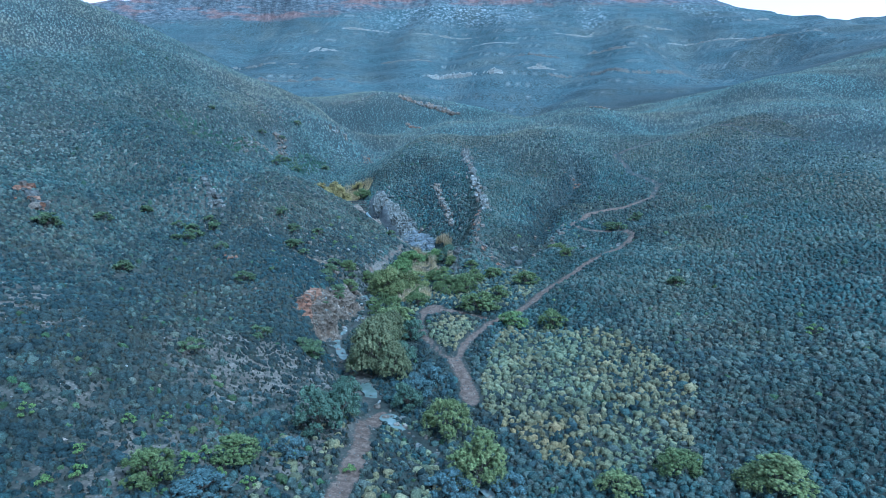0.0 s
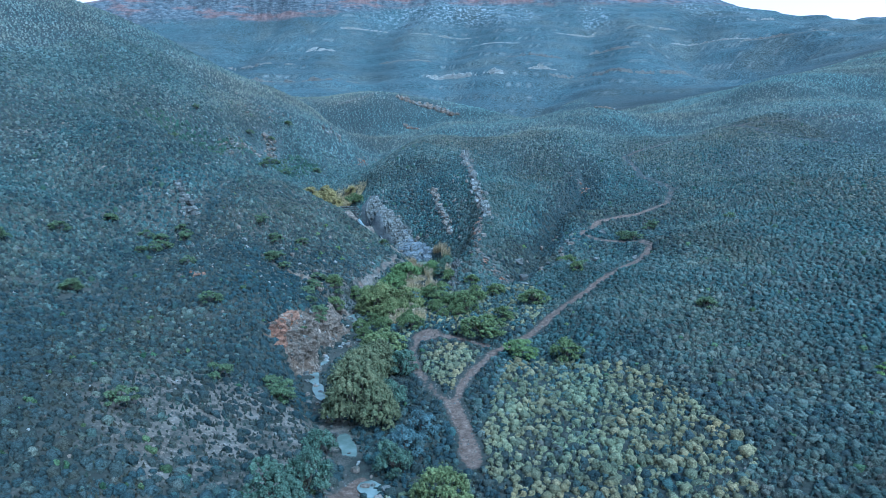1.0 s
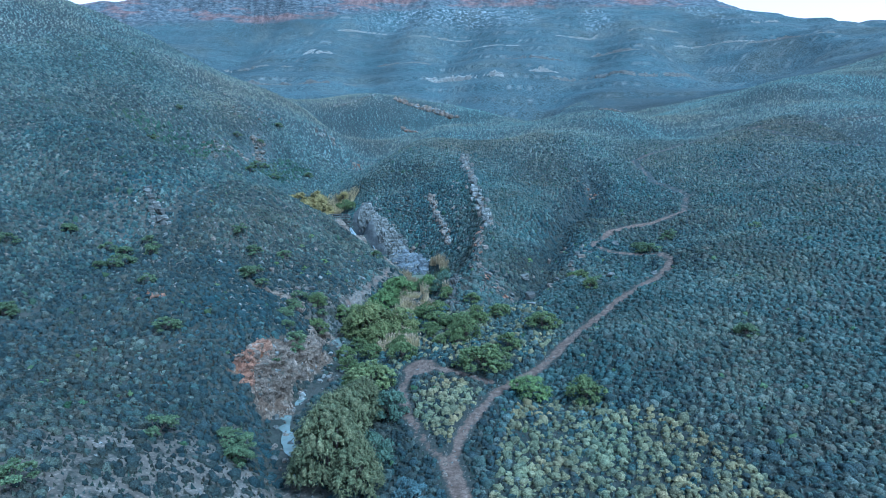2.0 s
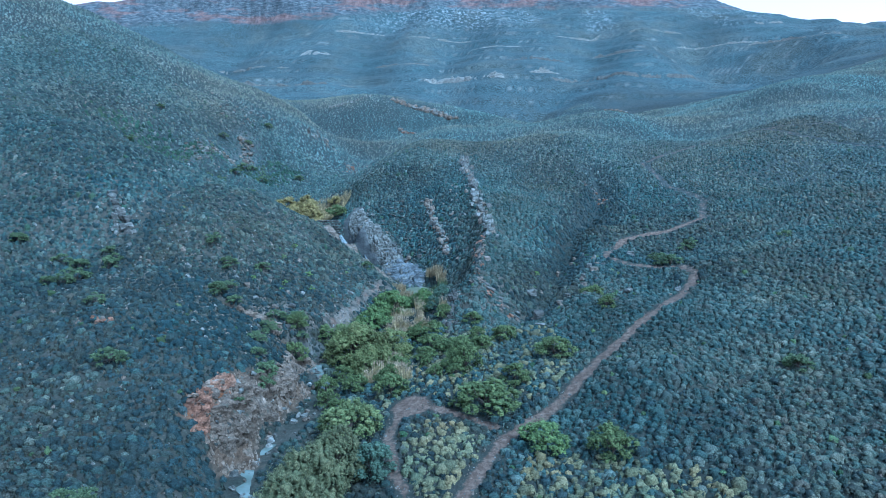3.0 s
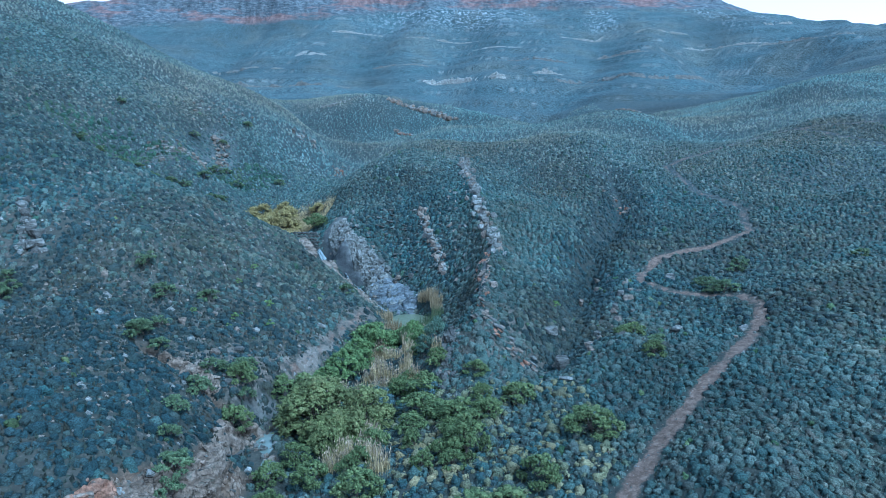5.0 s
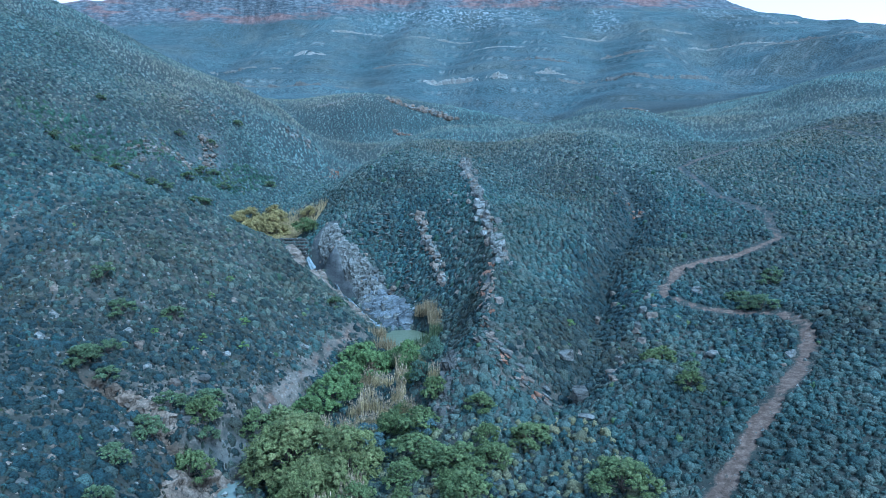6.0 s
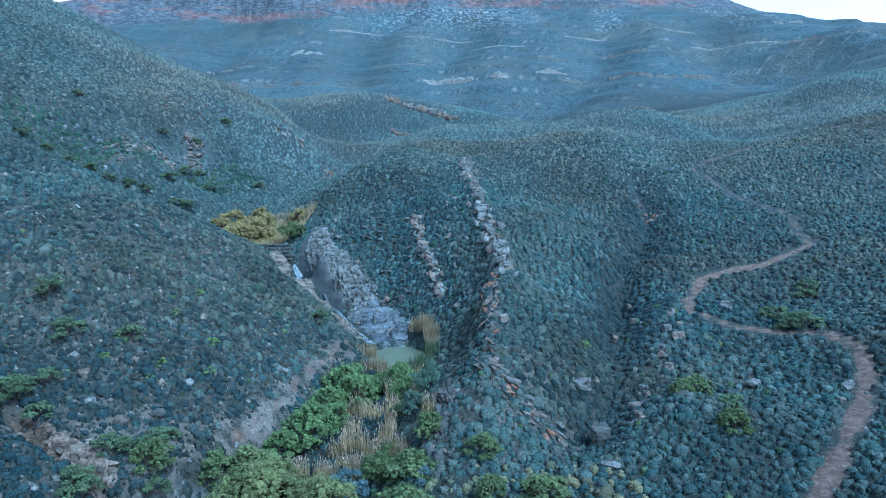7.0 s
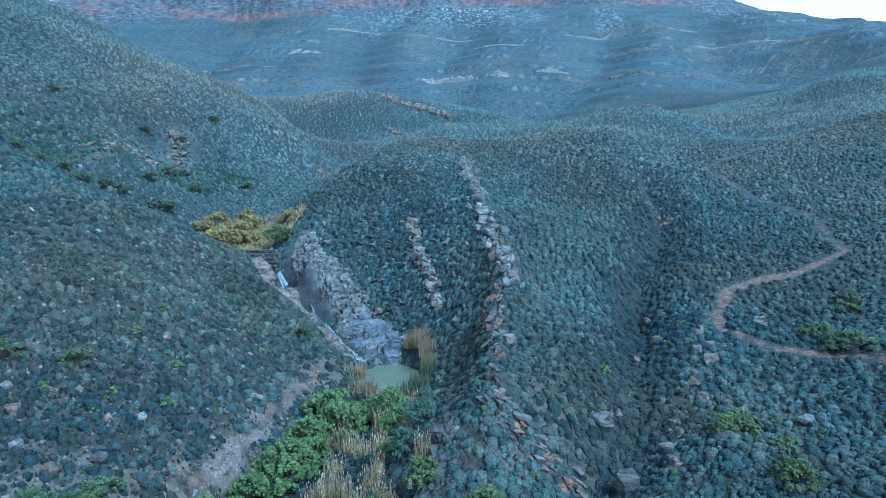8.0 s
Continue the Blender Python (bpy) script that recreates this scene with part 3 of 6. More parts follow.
def rock_cover(x, y, z):
    """Where the land is bare grey rock, cut bank, rust-red bank, scree and cliff."""
    rough = waves(x, y, 5, 12, 3)
    grey = step(3.0, 1.6, off(x, y, [(-4.6, 151.6, 0), (-6.5, 155, 0), (-10, 159.5, 0), (-15.5, 163, 0), (-18.5, 167.5, 0), (-18.8, 171, 0)])[0] + rough)
    grey = np.maximum(grey, 0.45 * step(1.6, 0.7, off(x, y, [(-17, 103, 0), (-17.5, 109, 0), (-15, 116, 0)])[0] + rough))
    grey = np.maximum(grey, 0.32 * step(5.5, 1.5, off(x, y, [(-66.5, 198, 0), (-63, 208, 0), (-60, 220, 0), (-61, 227, 0)])[0] + 5 * rough))
    ribs = np.minimum(off(x, y, CREST)[0], off(x, y, RIB_WEST)[0])
    grey = np.maximum(grey, 0.6 * step(1.1, 0.3, ribs + 0.8 * rough) * step(-0.5, 0.1, waves(x, y, 7, 18, 2)))
    bank = step(2.5, 1.7, off(x, y, [(-17.6, 84, 0), (-18.0, 88, 0), (-17.8, 92, 0), (-16.2, 96, 0), (-15.9, 100, 0)])[0] + rough + 1.1 * waves(x, y, 2.2, 40, 2))
    bank = np.maximum(bank, 0.9 * step(1.1, 0.6, off(x, y, DONGA)[0] + 0.4 * rough))
    rust = step(1.2, 0.4, off(x, y, [(-20.4, 85, 0), (-20.4, 88, 0), (-19.6, 90.4, 0)])[0] + 0.9 * rough + 0.5 * waves(x, y, 1.5, 39, 2))
    rim = z - np.interp(x, [a for a, b in RIM], [b for a, b in RIM])
    cliff = step(-2, 3, rim + 5 * waves(x, y, 60, 13, 3)) * step(500, 560, y)
    scree = step(-60, -10, rim) * step(130, 30, abs(x - 10)) * step(500, 560, y)
    scree = np.maximum(scree, 0.7 * step(-60, -30, rim) * step(30, 60, x) * step(560, 640, y) * step(0.1, 0.5, waves(x, y * 0.5, 40, 15, 3)))
    saw = strata(x, y, z)
    line = step(0.42, 0.46, saw) * step(0.56, 0.51, saw) * step(-0.1, 0.2, waves(x * 0.35, y * 0.2, 26, 17, 3) + 0.5 * waves(x, y, 7, 19, 2)) * step(470, 530, y)
    return np.maximum(grey, line * 0.6), bank * 0.95, rust, scree, cliff


floor_sheet = build_ground()


# ---- the scrub ----


def bush_shapes(count, lobes, rng, sides=6, layers=2):
    """Low cushion bushes a metre wide: an uneven dome, with smaller heads of foliage that stand out from it. Vertices and triangles for each."""
    made = []
    for _ in range(count):
        v, f = [], []

        def dome(at, r, h, sides, rings):
            n0, turn = len(v), rng.uniform(0, 6.28)
            for k, (q, up) in enumerate(rings):
                for j in range(sides):
                    a = turn + 6.2832 * (j + 0.5 * k) / sides
                    w = r * q * rng.uniform(0.74, 1.24)
                    v.append((at[0] + w * math.cos(a), at[1] + w * math.sin(a), at[2] + h * up * rng.uniform(0.8, 1.2)))
            v.append((at[0] + r * rng.uniform(-0.3, 0.3), at[1] + r * rng.uniform(-0.3, 0.3), at[2] + h * rng.uniform(0.9, 1.15)))
            for k in range(len(rings) - 1):
                for j in range(sides):
                    a, b = n0 + k * sides + j, n0 + k * sides + (j + 1) % sides
                    f.extend(((a, b, b + sides), (a, b + sides, a + sides)))
            last = n0 + (len(rings) - 1) * sides
            f.extend((last + j, last + (j + 1) % sides, len(v) - 1) for j in range(sides))

        dome((0, 0, -0.05), 0.48, rng.uniform(0.34, 0.46), sides, ((0.95, 0.0), (0.86, 0.62)) if layers > 1 else ((1.0, 0.0),))
        for k in range(lobes):
            a = 6.2832 * (k + rng.random()) / lobes
            d = rng.uniform(0.22, 0.42)
            dome((d * math.cos(a), d * math.sin(a), rng.uniform(0.10, 0.24) - 0.3 * (d - 0.22)), rng.uniform(0.17, 0.27), rng.uniform(0.14, 0.24), 4, ((0.85, 0.0), (1.0, 0.55)))
        made.append((np.array(v) * (rng.uniform(0.8, 1.3), rng.uniform(0.8, 1.15), rng.uniform(0.8, 1.2)), np.array(f)))
    return made


def scatter(name, shapes, x, y, size, height, material, label, rng, sink=0.0, smooth=False):
    """One object of many bushes that stand on the ground."""
    z = ground(x, y)
    lean_x, lean_y = 0.5 * (ground(x + 0.5, y) - z) / 0.5, 0.5 * (ground(x, y + 0.5) - z) / 0.5
    steep = np.minimum(np.hypot(lean_x, lean_y), 0.8)
    size, z = size * (1 + 0.25 * steep), z - sink - 0.28 * size * steep
    turn, pick = rng.uniform(0, 6.28, len(x)), rng.integers(0, len(shapes), len(x))
    vs, fs, base = [], [], 0
    for k, (v, f) in enumerate(shapes):
        m = pick == k
        n = int(m.sum())
        if not n:
            continue
        c, s, sz = np.cos(turn[m])[:, None], np.sin(turn[m])[:, None], size[m][:, None]
        px = (v[:, 0] * c - v[:, 1] * s) * sz + x[m][:, None]
        py = (v[:, 0] * s + v[:, 1] * c) * sz + y[m][:, None]
        pz = v[:, 2] * sz * height[m][:, None] + z[m][:, None] + np.clip(lean_x[m], -0.6, 0.6)[:, None] * (px - x[m][:, None]) + np.clip(lean_y[m], -0.6, 0.6)[:, None] * (py - y[m][:, None])
        vs.append(np.stack((px, py, pz), 2).reshape(-1, 3))
        fs.append((f[None] + (base + np.arange(n) * len(v))[:, None, None]).reshape(-1, 3))
        base += n * len(v)
    me = mesh_from(name, np.concatenate(vs), np.concatenate(fs), 3, material, smooth)
    tone = np.concatenate([np.repeat(rng.random(int((pick == k).sum())), len(v)) for k, (v, f) in enumerate(shapes)])
    me.attributes.new("tone", "FLOAT", "POINT").data.foreach_set("value", tone.astype(np.float32))
    return tagged(new(name, me), label, "scrub", kind="stuff")


YELLOW_FIELD = [(4.5, 60), (5.2, 74), (8.5, 81), (17, 80), (24, 73), (25.5, 65), (25, 54), (20, 45), (9, 48)]
LAWN = [(-2.6, 78), (-2, 88), (2, 88.2), (5.4, 85), (3.2, 79), (1.4, 73.5)]


def inside(x, y, ring):
    hit = np.zeros(np.shape(x), bool)
    for (ax, ay), (bx, by) in zip(ring, ring[1:] + ring[:1]):
        cross = (ay > y) != (by > y)
        hit ^= cross & (x < (bx - ax) * (y - ay) / (by - ay + 1e-9) + ax)
    return hit


def seeds(x0, x1, y0, y1, gap, rng):
    """Places on a shaken lattice."""
    x, y = np.meshgrid(np.arange(x0, x1, gap), np.arange(y0, y1, gap))
    x, y = x.ravel(), y.ravel()
    return x + rng.uniform(-0.55, 0.55, x.size) * gap, y + rng.uniform(-0.55, 0.55, x.size) * gap


def free(x, y):
    """Away from tracks, water, pool and bare rock."""
    bare = rock_cover(x, y, np.zeros(np.shape(x)))
    ok = (track_off(x, y) > 0.28 + 0.3 * waves(x, y, 3, 21, 2)) & ((off(x, y, STREAM)[0] > np.where(y < 57, 0.5, 1.2)) | (y > 138))
    ok &= (np.hypot((x - POOL[0]) / 3.6, (y - POOL[1]) / 5.4) > 1) & (np.hypot((x - REED_BED[0]) / 9, (y - REED_BED[1]) / 13) > 1)
    return ok & (bare[0] < 0.5) & (bare[1] < 0.5) & (bare[2] < 0.5)


def grow_scrub():
    rng = np.random.default_rng(5)
    full, mid, top, low = bush_shapes(30, 1, rng, 6), bush_shapes(14, 0, rng, 5), bush_shapes(12, 0, rng, 5), bush_shapes(10, 0, rng, 5, 1)
    # near the flight
    x, y = seeds(-60, 62, 30, 150, 0.56, rng)
    steep_x, steep_y = seeds(5, 32, 112, 142, 0.66, rng)
    x, y = np.concatenate((x, steep_x)), np.concatenate((y, steep_y))
    depth = np.maximum(abs(x) / 0.78, y - 80)
    m = free(x, y) & (depth < 62) & (abs(x - 2) < 0.80 * y + 8)
    x, y = x[m], y[m]
    dice = rng.random(x.size)
    wx, wy = x + 1.6 * waves(x, y, 6, 28, 3), y + 1.6 * waves(x, y, 6, 29, 3)
    yellow = (inside(wx, wy, YELLOW_FIELD) | inside(x, y, LAWN)) & (dice < 0.66)
    yellow |= (np.abs(x - 5) < 11) & (y > 92) & (y < 113) & (dice < 0.32)
    yellow |= (np.abs(x + 6) < 8) & (y < 56) & (dice < 0.30)
    green = ~yellow & (x < -9) & (y < 56) & (dice > 0.94) | ~yellow & (dice > 0.992)
    west = (x < -8 - 6 * (y > 85)) & (y < 150)
    soil = open_ground(x, y)
    keep = (rng.random(x.size) > 0.74 * soil) & (yellow | (rng.random(x.size) > np.where(inside(wx, wy, YELLOW_FIELD) | inside(x, y, LAWN), 0.35, np.where(x > 0, 0.04, 0.10)))) & ((waves(x, y, 5, 26, 3) < 0.75) | yellow)
    # dark growth gathers along the gully and deepens its shade by colour
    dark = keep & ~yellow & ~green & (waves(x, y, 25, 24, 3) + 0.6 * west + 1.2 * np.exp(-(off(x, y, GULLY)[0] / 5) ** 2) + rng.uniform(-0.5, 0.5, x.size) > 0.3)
    plain = keep & ~yellow & ~dark & ~green
    for name, m, mat, text, s0, s1 in (("scrub", plain, SCRUB, "low grey-green scrub bushes covering the stony slopes", 0.42, 0.82),
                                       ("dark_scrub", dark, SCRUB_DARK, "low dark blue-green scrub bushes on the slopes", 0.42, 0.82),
                                       ("green_scrub", keep & green, SCRUB_GREEN, "small fresh green bushes among the grey scrub", 0.42, 0.8),
                                       ("yellow_scrub", keep & yellow, SCRUB_YELLOW, "pale yellow-green rounded scrub bushes on the valley floor", 0.44, 0.84)):
        k = int(m.sum())
        size = rng.uniform(s0, s1, k) * rng.choice((0.75, 1, 1, 1.1, 1.45), k)
        scatter(name, full, x[m], y[m], size, rng.uniform(1.1, 1.75, k), mat, text, rng, smooth=True)
    # dry low growth between the bushes
    tuft = [(np.array([(0.5 * math.cos(2.1 * k + s), 0.5 * math.sin(2.1 * k + s), -0.05) for k in range(3)] + [(rng.uniform(-0.3, 0.3), rng.uniform(-0.3, 0.3), rng.uniform(0.5, 0.9))]), np.array([(0, 1, 3), (1, 2, 3), (2, 0, 3)])) for s in range(6)]
    x, y = seeds(-45, 50, 32, 140, 0.50, rng)
    m = free(x, y) & (np.maximum(abs(x) / 0.78, y - 80) < 60) & (abs(x - 2) < 0.80 * y + 6)
    east = rng.random(x.size) < step(2, 12, x) * 0.85
    for name, m, mat, text in (("undergrowth", m & ~east, UNDERGROWTH, "dry brown and olive tufts between the scrub bushes"), ("dark_undergrowth", m & east, SCRUB, "low blue-green growth between the scrub bushes")):
        k = int(m.sum())
        scatter(name, tuft, x[m], y[m], rng.uniform(0.16, 0.48, k), rng.uniform(0.7, 1.5, k), mat, text, rng)
    # the slopes and floor behind the start of the flight
    x, y = seeds(-75, 80, -40, 36, 1.05, rng)
    m = free(x, y) & ((y < 30.5) | (abs(x - 2) > 0.80 * y + 7))
    k = int(m.sum())
    scatter("outer_scrub", low, x[m], y[m], rng.uniform(0.7, 1.4, k), rng.uniform(0.9, 1.5, k), SCRUB, "grey-green scrub on the lower valley slopes", rng)
    # further off
    x, y = seeds(-132, 142, 40, 247, 0.72, rng)
    steep_x, steep_y = seeds(-24, 16, 140, 208, 0.62, rng)
    spur_x, spur_y = seeds(16, 32, 142, 162, 0.66, rng)
    west_x, west_y = seeds(-88, -40, 92, 160, 0.85, rng)
    x, y = np.concatenate((x, steep_x, spur_x, west_x)), np.concatenate((y, steep_y, spur_y, west_y))
    depth = np.maximum(abs(x) / 0.78, y - 80)
    m = free(x, y) & (depth >= 62) & (depth < 165) & (abs(x) < 0.80 * y + 8) & (waves(x, y, 6, 26, 3) < 0.8) & (rng.random(x.size) > 0.55 * open_ground(x, y))
    x, y = x[m], y[m]
    # dark bushes in gully and gorge hollow: growth, and their shade put into colour
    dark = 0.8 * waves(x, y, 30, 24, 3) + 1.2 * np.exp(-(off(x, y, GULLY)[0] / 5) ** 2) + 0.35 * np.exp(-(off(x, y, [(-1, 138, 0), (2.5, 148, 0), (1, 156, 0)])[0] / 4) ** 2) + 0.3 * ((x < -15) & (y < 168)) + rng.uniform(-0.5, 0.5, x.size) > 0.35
    # the further from the flight, the more bushes take the haze-paled colour
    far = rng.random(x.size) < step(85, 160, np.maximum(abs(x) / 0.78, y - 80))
    band = off(x, y, [(-84, 192, 0), (-72, 197, 0), (-63, 205, 0), (-55, 214, 0), (-48, 226, 0)])[0] + 3 * waves(x, y, 9, 46, 3)
    fresh = (rng.random(x.size) < 0.5 * step(7, 2, band)) | (rng.random(x.size) < 0.006)
    dark, far = dark & ~fresh, far & ~fresh
    k = int(fresh.sum())
    scatter("fresh_hillside_scrub", mid, x[fresh], y[fresh], rng.uniform(0.6, 1.25, k), rng.uniform(1.2, 2.0, k), SCRUB_MOSS, "fresher green bushes in a damp band of the hillside", rng, smooth=True)
    for name, m, mat, text in (("upper_hillside_scrub", far, SCRUB_FAR, "grey-green scrub on the upper hillsides, its colour paled for haze"), ("hillside_scrub", ~dark & ~far & ~fresh, SCRUB, "grey-green scrub covering the hillsides"), ("dark_hillside_scrub", dark & ~far, SCRUB_DARK, "dark scrub in the gullies and on the hillsides")):
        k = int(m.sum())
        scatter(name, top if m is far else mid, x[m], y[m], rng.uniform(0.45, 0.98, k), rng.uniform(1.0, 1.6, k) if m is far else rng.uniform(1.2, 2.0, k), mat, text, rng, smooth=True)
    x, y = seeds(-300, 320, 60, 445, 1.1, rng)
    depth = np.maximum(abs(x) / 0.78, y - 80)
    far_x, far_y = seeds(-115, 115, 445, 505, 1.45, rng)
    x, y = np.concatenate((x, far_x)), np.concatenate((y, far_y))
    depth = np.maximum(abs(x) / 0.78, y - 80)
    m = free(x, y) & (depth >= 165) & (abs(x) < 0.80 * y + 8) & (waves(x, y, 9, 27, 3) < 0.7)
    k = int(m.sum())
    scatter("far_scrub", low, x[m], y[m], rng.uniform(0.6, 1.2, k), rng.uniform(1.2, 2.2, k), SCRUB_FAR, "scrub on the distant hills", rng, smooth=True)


grow_scrub()


# ---- water ----


def water_material(name, shade, deep, rough):
    n = Nodes(name, rough)
    n.bsdf.inputs["Specular IOR Level"].default_value = 0.6
    n.bump(n.noise(0.5, 4), 0.05)
    return n.done(n.ramp(n.noise(2.5, 3), (0.35, deep), (0.65, shade)))


STREAM_WATER = water_material("stream_water", (0.22, 0.26, 0.235), (0.12, 0.15, 0.125), 0.14)
POOL_WATER = water_material("pool_water", (0.165, 0.185, 0.115), (0.13, 0.15, 0.09), 0.35)


def foam_material():
    n = Nodes("white_water", 0.5)
    return n.done(n.ramp(n.noise(0.35, 5, 0.6, (2.5, 2.5, 0.6)), (0.38, (0.20, 0.25, 0.27)), (0.68, (0.52, 0.57, 0.59))))


FOAM = foam_material()


def build_stream():
    """Shallow water that lies between the banks: runs and small pools that narrow, widen and wind."""
    run = spread(STREAM, 0.35)
    run = run[(run[:, 1] > 40) & (run[:, 1] < 135)]
    side = np.gradient(run[:, :2], axis=0)
    side = np.stack((side[:, 1], -side[:, 0]), 1) / np.linalg.norm(side, axis=1)[:, None]
    far = np.arange(len(run)) * 0.35
    mid = 0.6 * waves(far, 0 * far, 7, 33, 2)
    wide = 0.12 + 0.06 * waves(far, 0 * far, 8, 31, 2)
    for at, long, half in ((43.5, 1.2, 0.5), (56, 1.7, 0.95), (63.4, 2.8, 0.75), (70, 1.4, 0.5), (76.5, 2.6, 0.8), (81, 2.2, 0.75), (87, 1.2, 0.4), (97.5, 1.6, 0.55), (103, 2.2, 0.6), (109, 3.4, 0.95), (114, 1.6, 0.5), (125, 2.0, 0.4)):
        wide = np.maximum(wide, half * np.sqrt(np.maximum(1 - ((run[:, 1] - at) / long) ** 2, 0)))
    west = mid - wide * (1 + 0.5 * waves(far, 0 * far + 3, 1.4, 35, 2))
    east = mid + wide * (1 + 0.5 * waves(far, 0 * far + 9, 1.4, 36, 2))
    cols = np.linspace(0, 1, 7)
    reach = west[:, None] + (east - west)[:, None] * cols
    x, y = run[:, :1] + side[:, :1] * reach, run[:, 1:2] + side[:, 1:] * reach
    z = np.repeat((run[:, 2] - 0.20 - 0.5 * step(0.28, 0.16, wide))[:, None], 7, 1) + 0.03 * waves(x, y, 0.8, 32, 2)
    r, c = x.shape
    i = np.arange((r - 1) * c).reshape(r - 1, c)[:, :-1].ravel()
    me = mesh_from("stream", np.stack((x, y, z), 2).reshape(-1, 3), np.stack((i, i + 1, i + c + 1, i + c), 1), 4, STREAM_WATER, True)
    return tagged(new("stream", me), "shallow milky green stream between eroded banks", "stream", kind="structure")


def build_pool():
    bm = bmesh.new()
    mid = bm.verts.new((POOL[0], POOL[1], POOL[2]))
    ring = []
    for k in range(40):
        a = 6.2832 * k / 40
        r = 1 + 0.08 * math.sin(3 * a) + 0.06 * math.sin(5 * a + 1)
        ring.append(bm.verts.new((POOL[0] + 4.0 * r * math.cos(a), POOL[1] + 6.2 * r * math.sin(a), POOL[2])))
    for k in range(40):
        bm.faces.new((mid, ring[k], ring[(k + 1) % 40]))
    me = bpy.data.meshes.new("pool")
    bm.to_mesh(me)
    me.materials.append(POOL_WATER)
    return tagged(new("pool", me), "still olive-green pool under the cascade", "pool", kind="structure")


def fall(name, line, width, strands, label, seed):
    """White water: strands that run down over the rock and spread."""
    rng = np.random.default_rng(seed)
    top = tagged(new(name), label, "waterfall")
    pts = spread([(*p, 0) for p in line], 0.3)
    pts[:, 2] = np.maximum(ground(pts[:, 0], pts[:, 1]), POOL[2] - 0.1)
    for s in range(strands):
        lane = (s + 0.5) / strands - 0.5
        vs, fs = [], []
        start = rng.uniform(0, 0.2)
        for k, (x, y, z) in enumerate(pts):
            t = k / (len(pts) - 1)
            w = width * (0.6 + 0.8 * t) / strands * rng.uniform(0.5, 1.3) * (t >= start)
            mid = lane * width * (0.5 + 0.8 * t) + 0.12 * math.sin(1.0 + 7 * t) + rng.uniform(-0.05, 0.05)
            lift = 0.22 + 0.16 * math.sin(3.1416 * t) + rng.uniform(0, 0.05)
            for q, up in ((-0.5, 0), (0, 0.10), (0.5, 0)):
                vs.append((x + mid + q * w, y - 0.15 - up, z + lift + up * 0.6))
        for k in range(len(pts) - 1):
            for q in (0, 1):
                a = k * 3 + q
                if rng.random() < 0.92:
                    fs.append((a, a + 1, a + 4, a + 3))
        me = mesh_from("strand", vs, fs, 4, FOAM, True)
        new("strand", me).parent = top
    return top


build_stream()
build_pool()
fall("upper_waterfall", [(-22.9, 169.2), (-22.5, 168.5), (-21.9, 167.8), (-21.3, 167.1), (-20.8, 166.5), (-20.2, 165.8)], 1.5, 7, "thin white waterfall dropping past a stone weir", 1)
fall("lower_cascade", [(-15.6, 160.6), (-14.6, 159.7), (-13.4, 158.7), (-12.2, 157.4), (-11, 156), (-9.8, 154.5), (-8.6, 153), (-7.6, 151.4), (-6.9, 149.8)], 0.9, 5, "narrow white cascade sliding down grey rock into the pool", 2)


# ---- rock ----
ROCK_GREY = rock_material("grey_rock", (0.065, 0.066, 0.060), (0.131, 0.131, 0.117), (0.206, 0.206, 0.185))
ROCK_PALE = rock_material("pale_rock", (0.125, 0.128, 0.115), (0.222, 0.226, 0.202), (0.33, 0.335, 0.305))
ROCK_SLAB = rock_material("slab_rock", (0.085, 0.096, 0.102), (0.150, 0.165, 0.172), (0.235, 0.252, 0.258), grain=0.9, crack=2.6)
ROCK_RUST = rock_material("rust_rock", (0.135, 0.072, 0.046), (0.25, 0.138, 0.086), (0.31, 0.215, 0.15))
ROCK_TAN = rock_material("tan_rock", (0.118, 0.096, 0.074), (0.205, 0.172, 0.135), (0.305, 0.27, 0.225))

ROCK_BANK = rock_material("bank_rock", (0.12, 0.092, 0.066), (0.215, 0.172, 0.128), (0.31, 0.262, 0.208))


def rock_shape(name, dims, material, rng, points=16):
    """An angular block: the hull of a few shaken points in a box, a metre long."""
    bm = bmesh.new()
    for k in range(points):
        p = [rng.uniform(-1, 1) for _ in range(3)]
        big = max(abs(c) for c in p)
        p = [c / (big if rng.random() < 0.8 else 1) * rng.uniform(0.8, 1.0) for c in p]
        bm.verts.new([0.5 * c * d for c, d in zip(p, dims)])
    made = bmesh.ops.convex_hull(bm, input=bm.verts)
    bmesh.ops.delete(bm, geom=[g for g in made["geom_interior"] if isinstance(g, bmesh.types.BMVert)], context="VERTS")
    me = bpy.data.meshes.new(name)
    bm.to_mesh(me)
    bm.free()
    me.materials.append(material)
    return me


ROCK_RNG = random.Random(3)
SLABS = {m.name: [rock_shape("slab", (1.0, 0.52, 0.26), m, ROCK_RNG) for _ in range(5)] for m in (ROCK_GREY, ROCK_PALE, ROCK_RUST, ROCK_TAN, ROCK_SLAB, ROCK_BANK)}
BLOCKS = {m.name: [rock_shape("block", (1.0, 0.85, 0.75), m, ROCK_RNG, 20) for _ in range(5)] for m in (ROCK_GREY, ROCK_PALE, ROCK_RUST, ROCK_TAN, ROCK_SLAB, ROCK_BANK)}


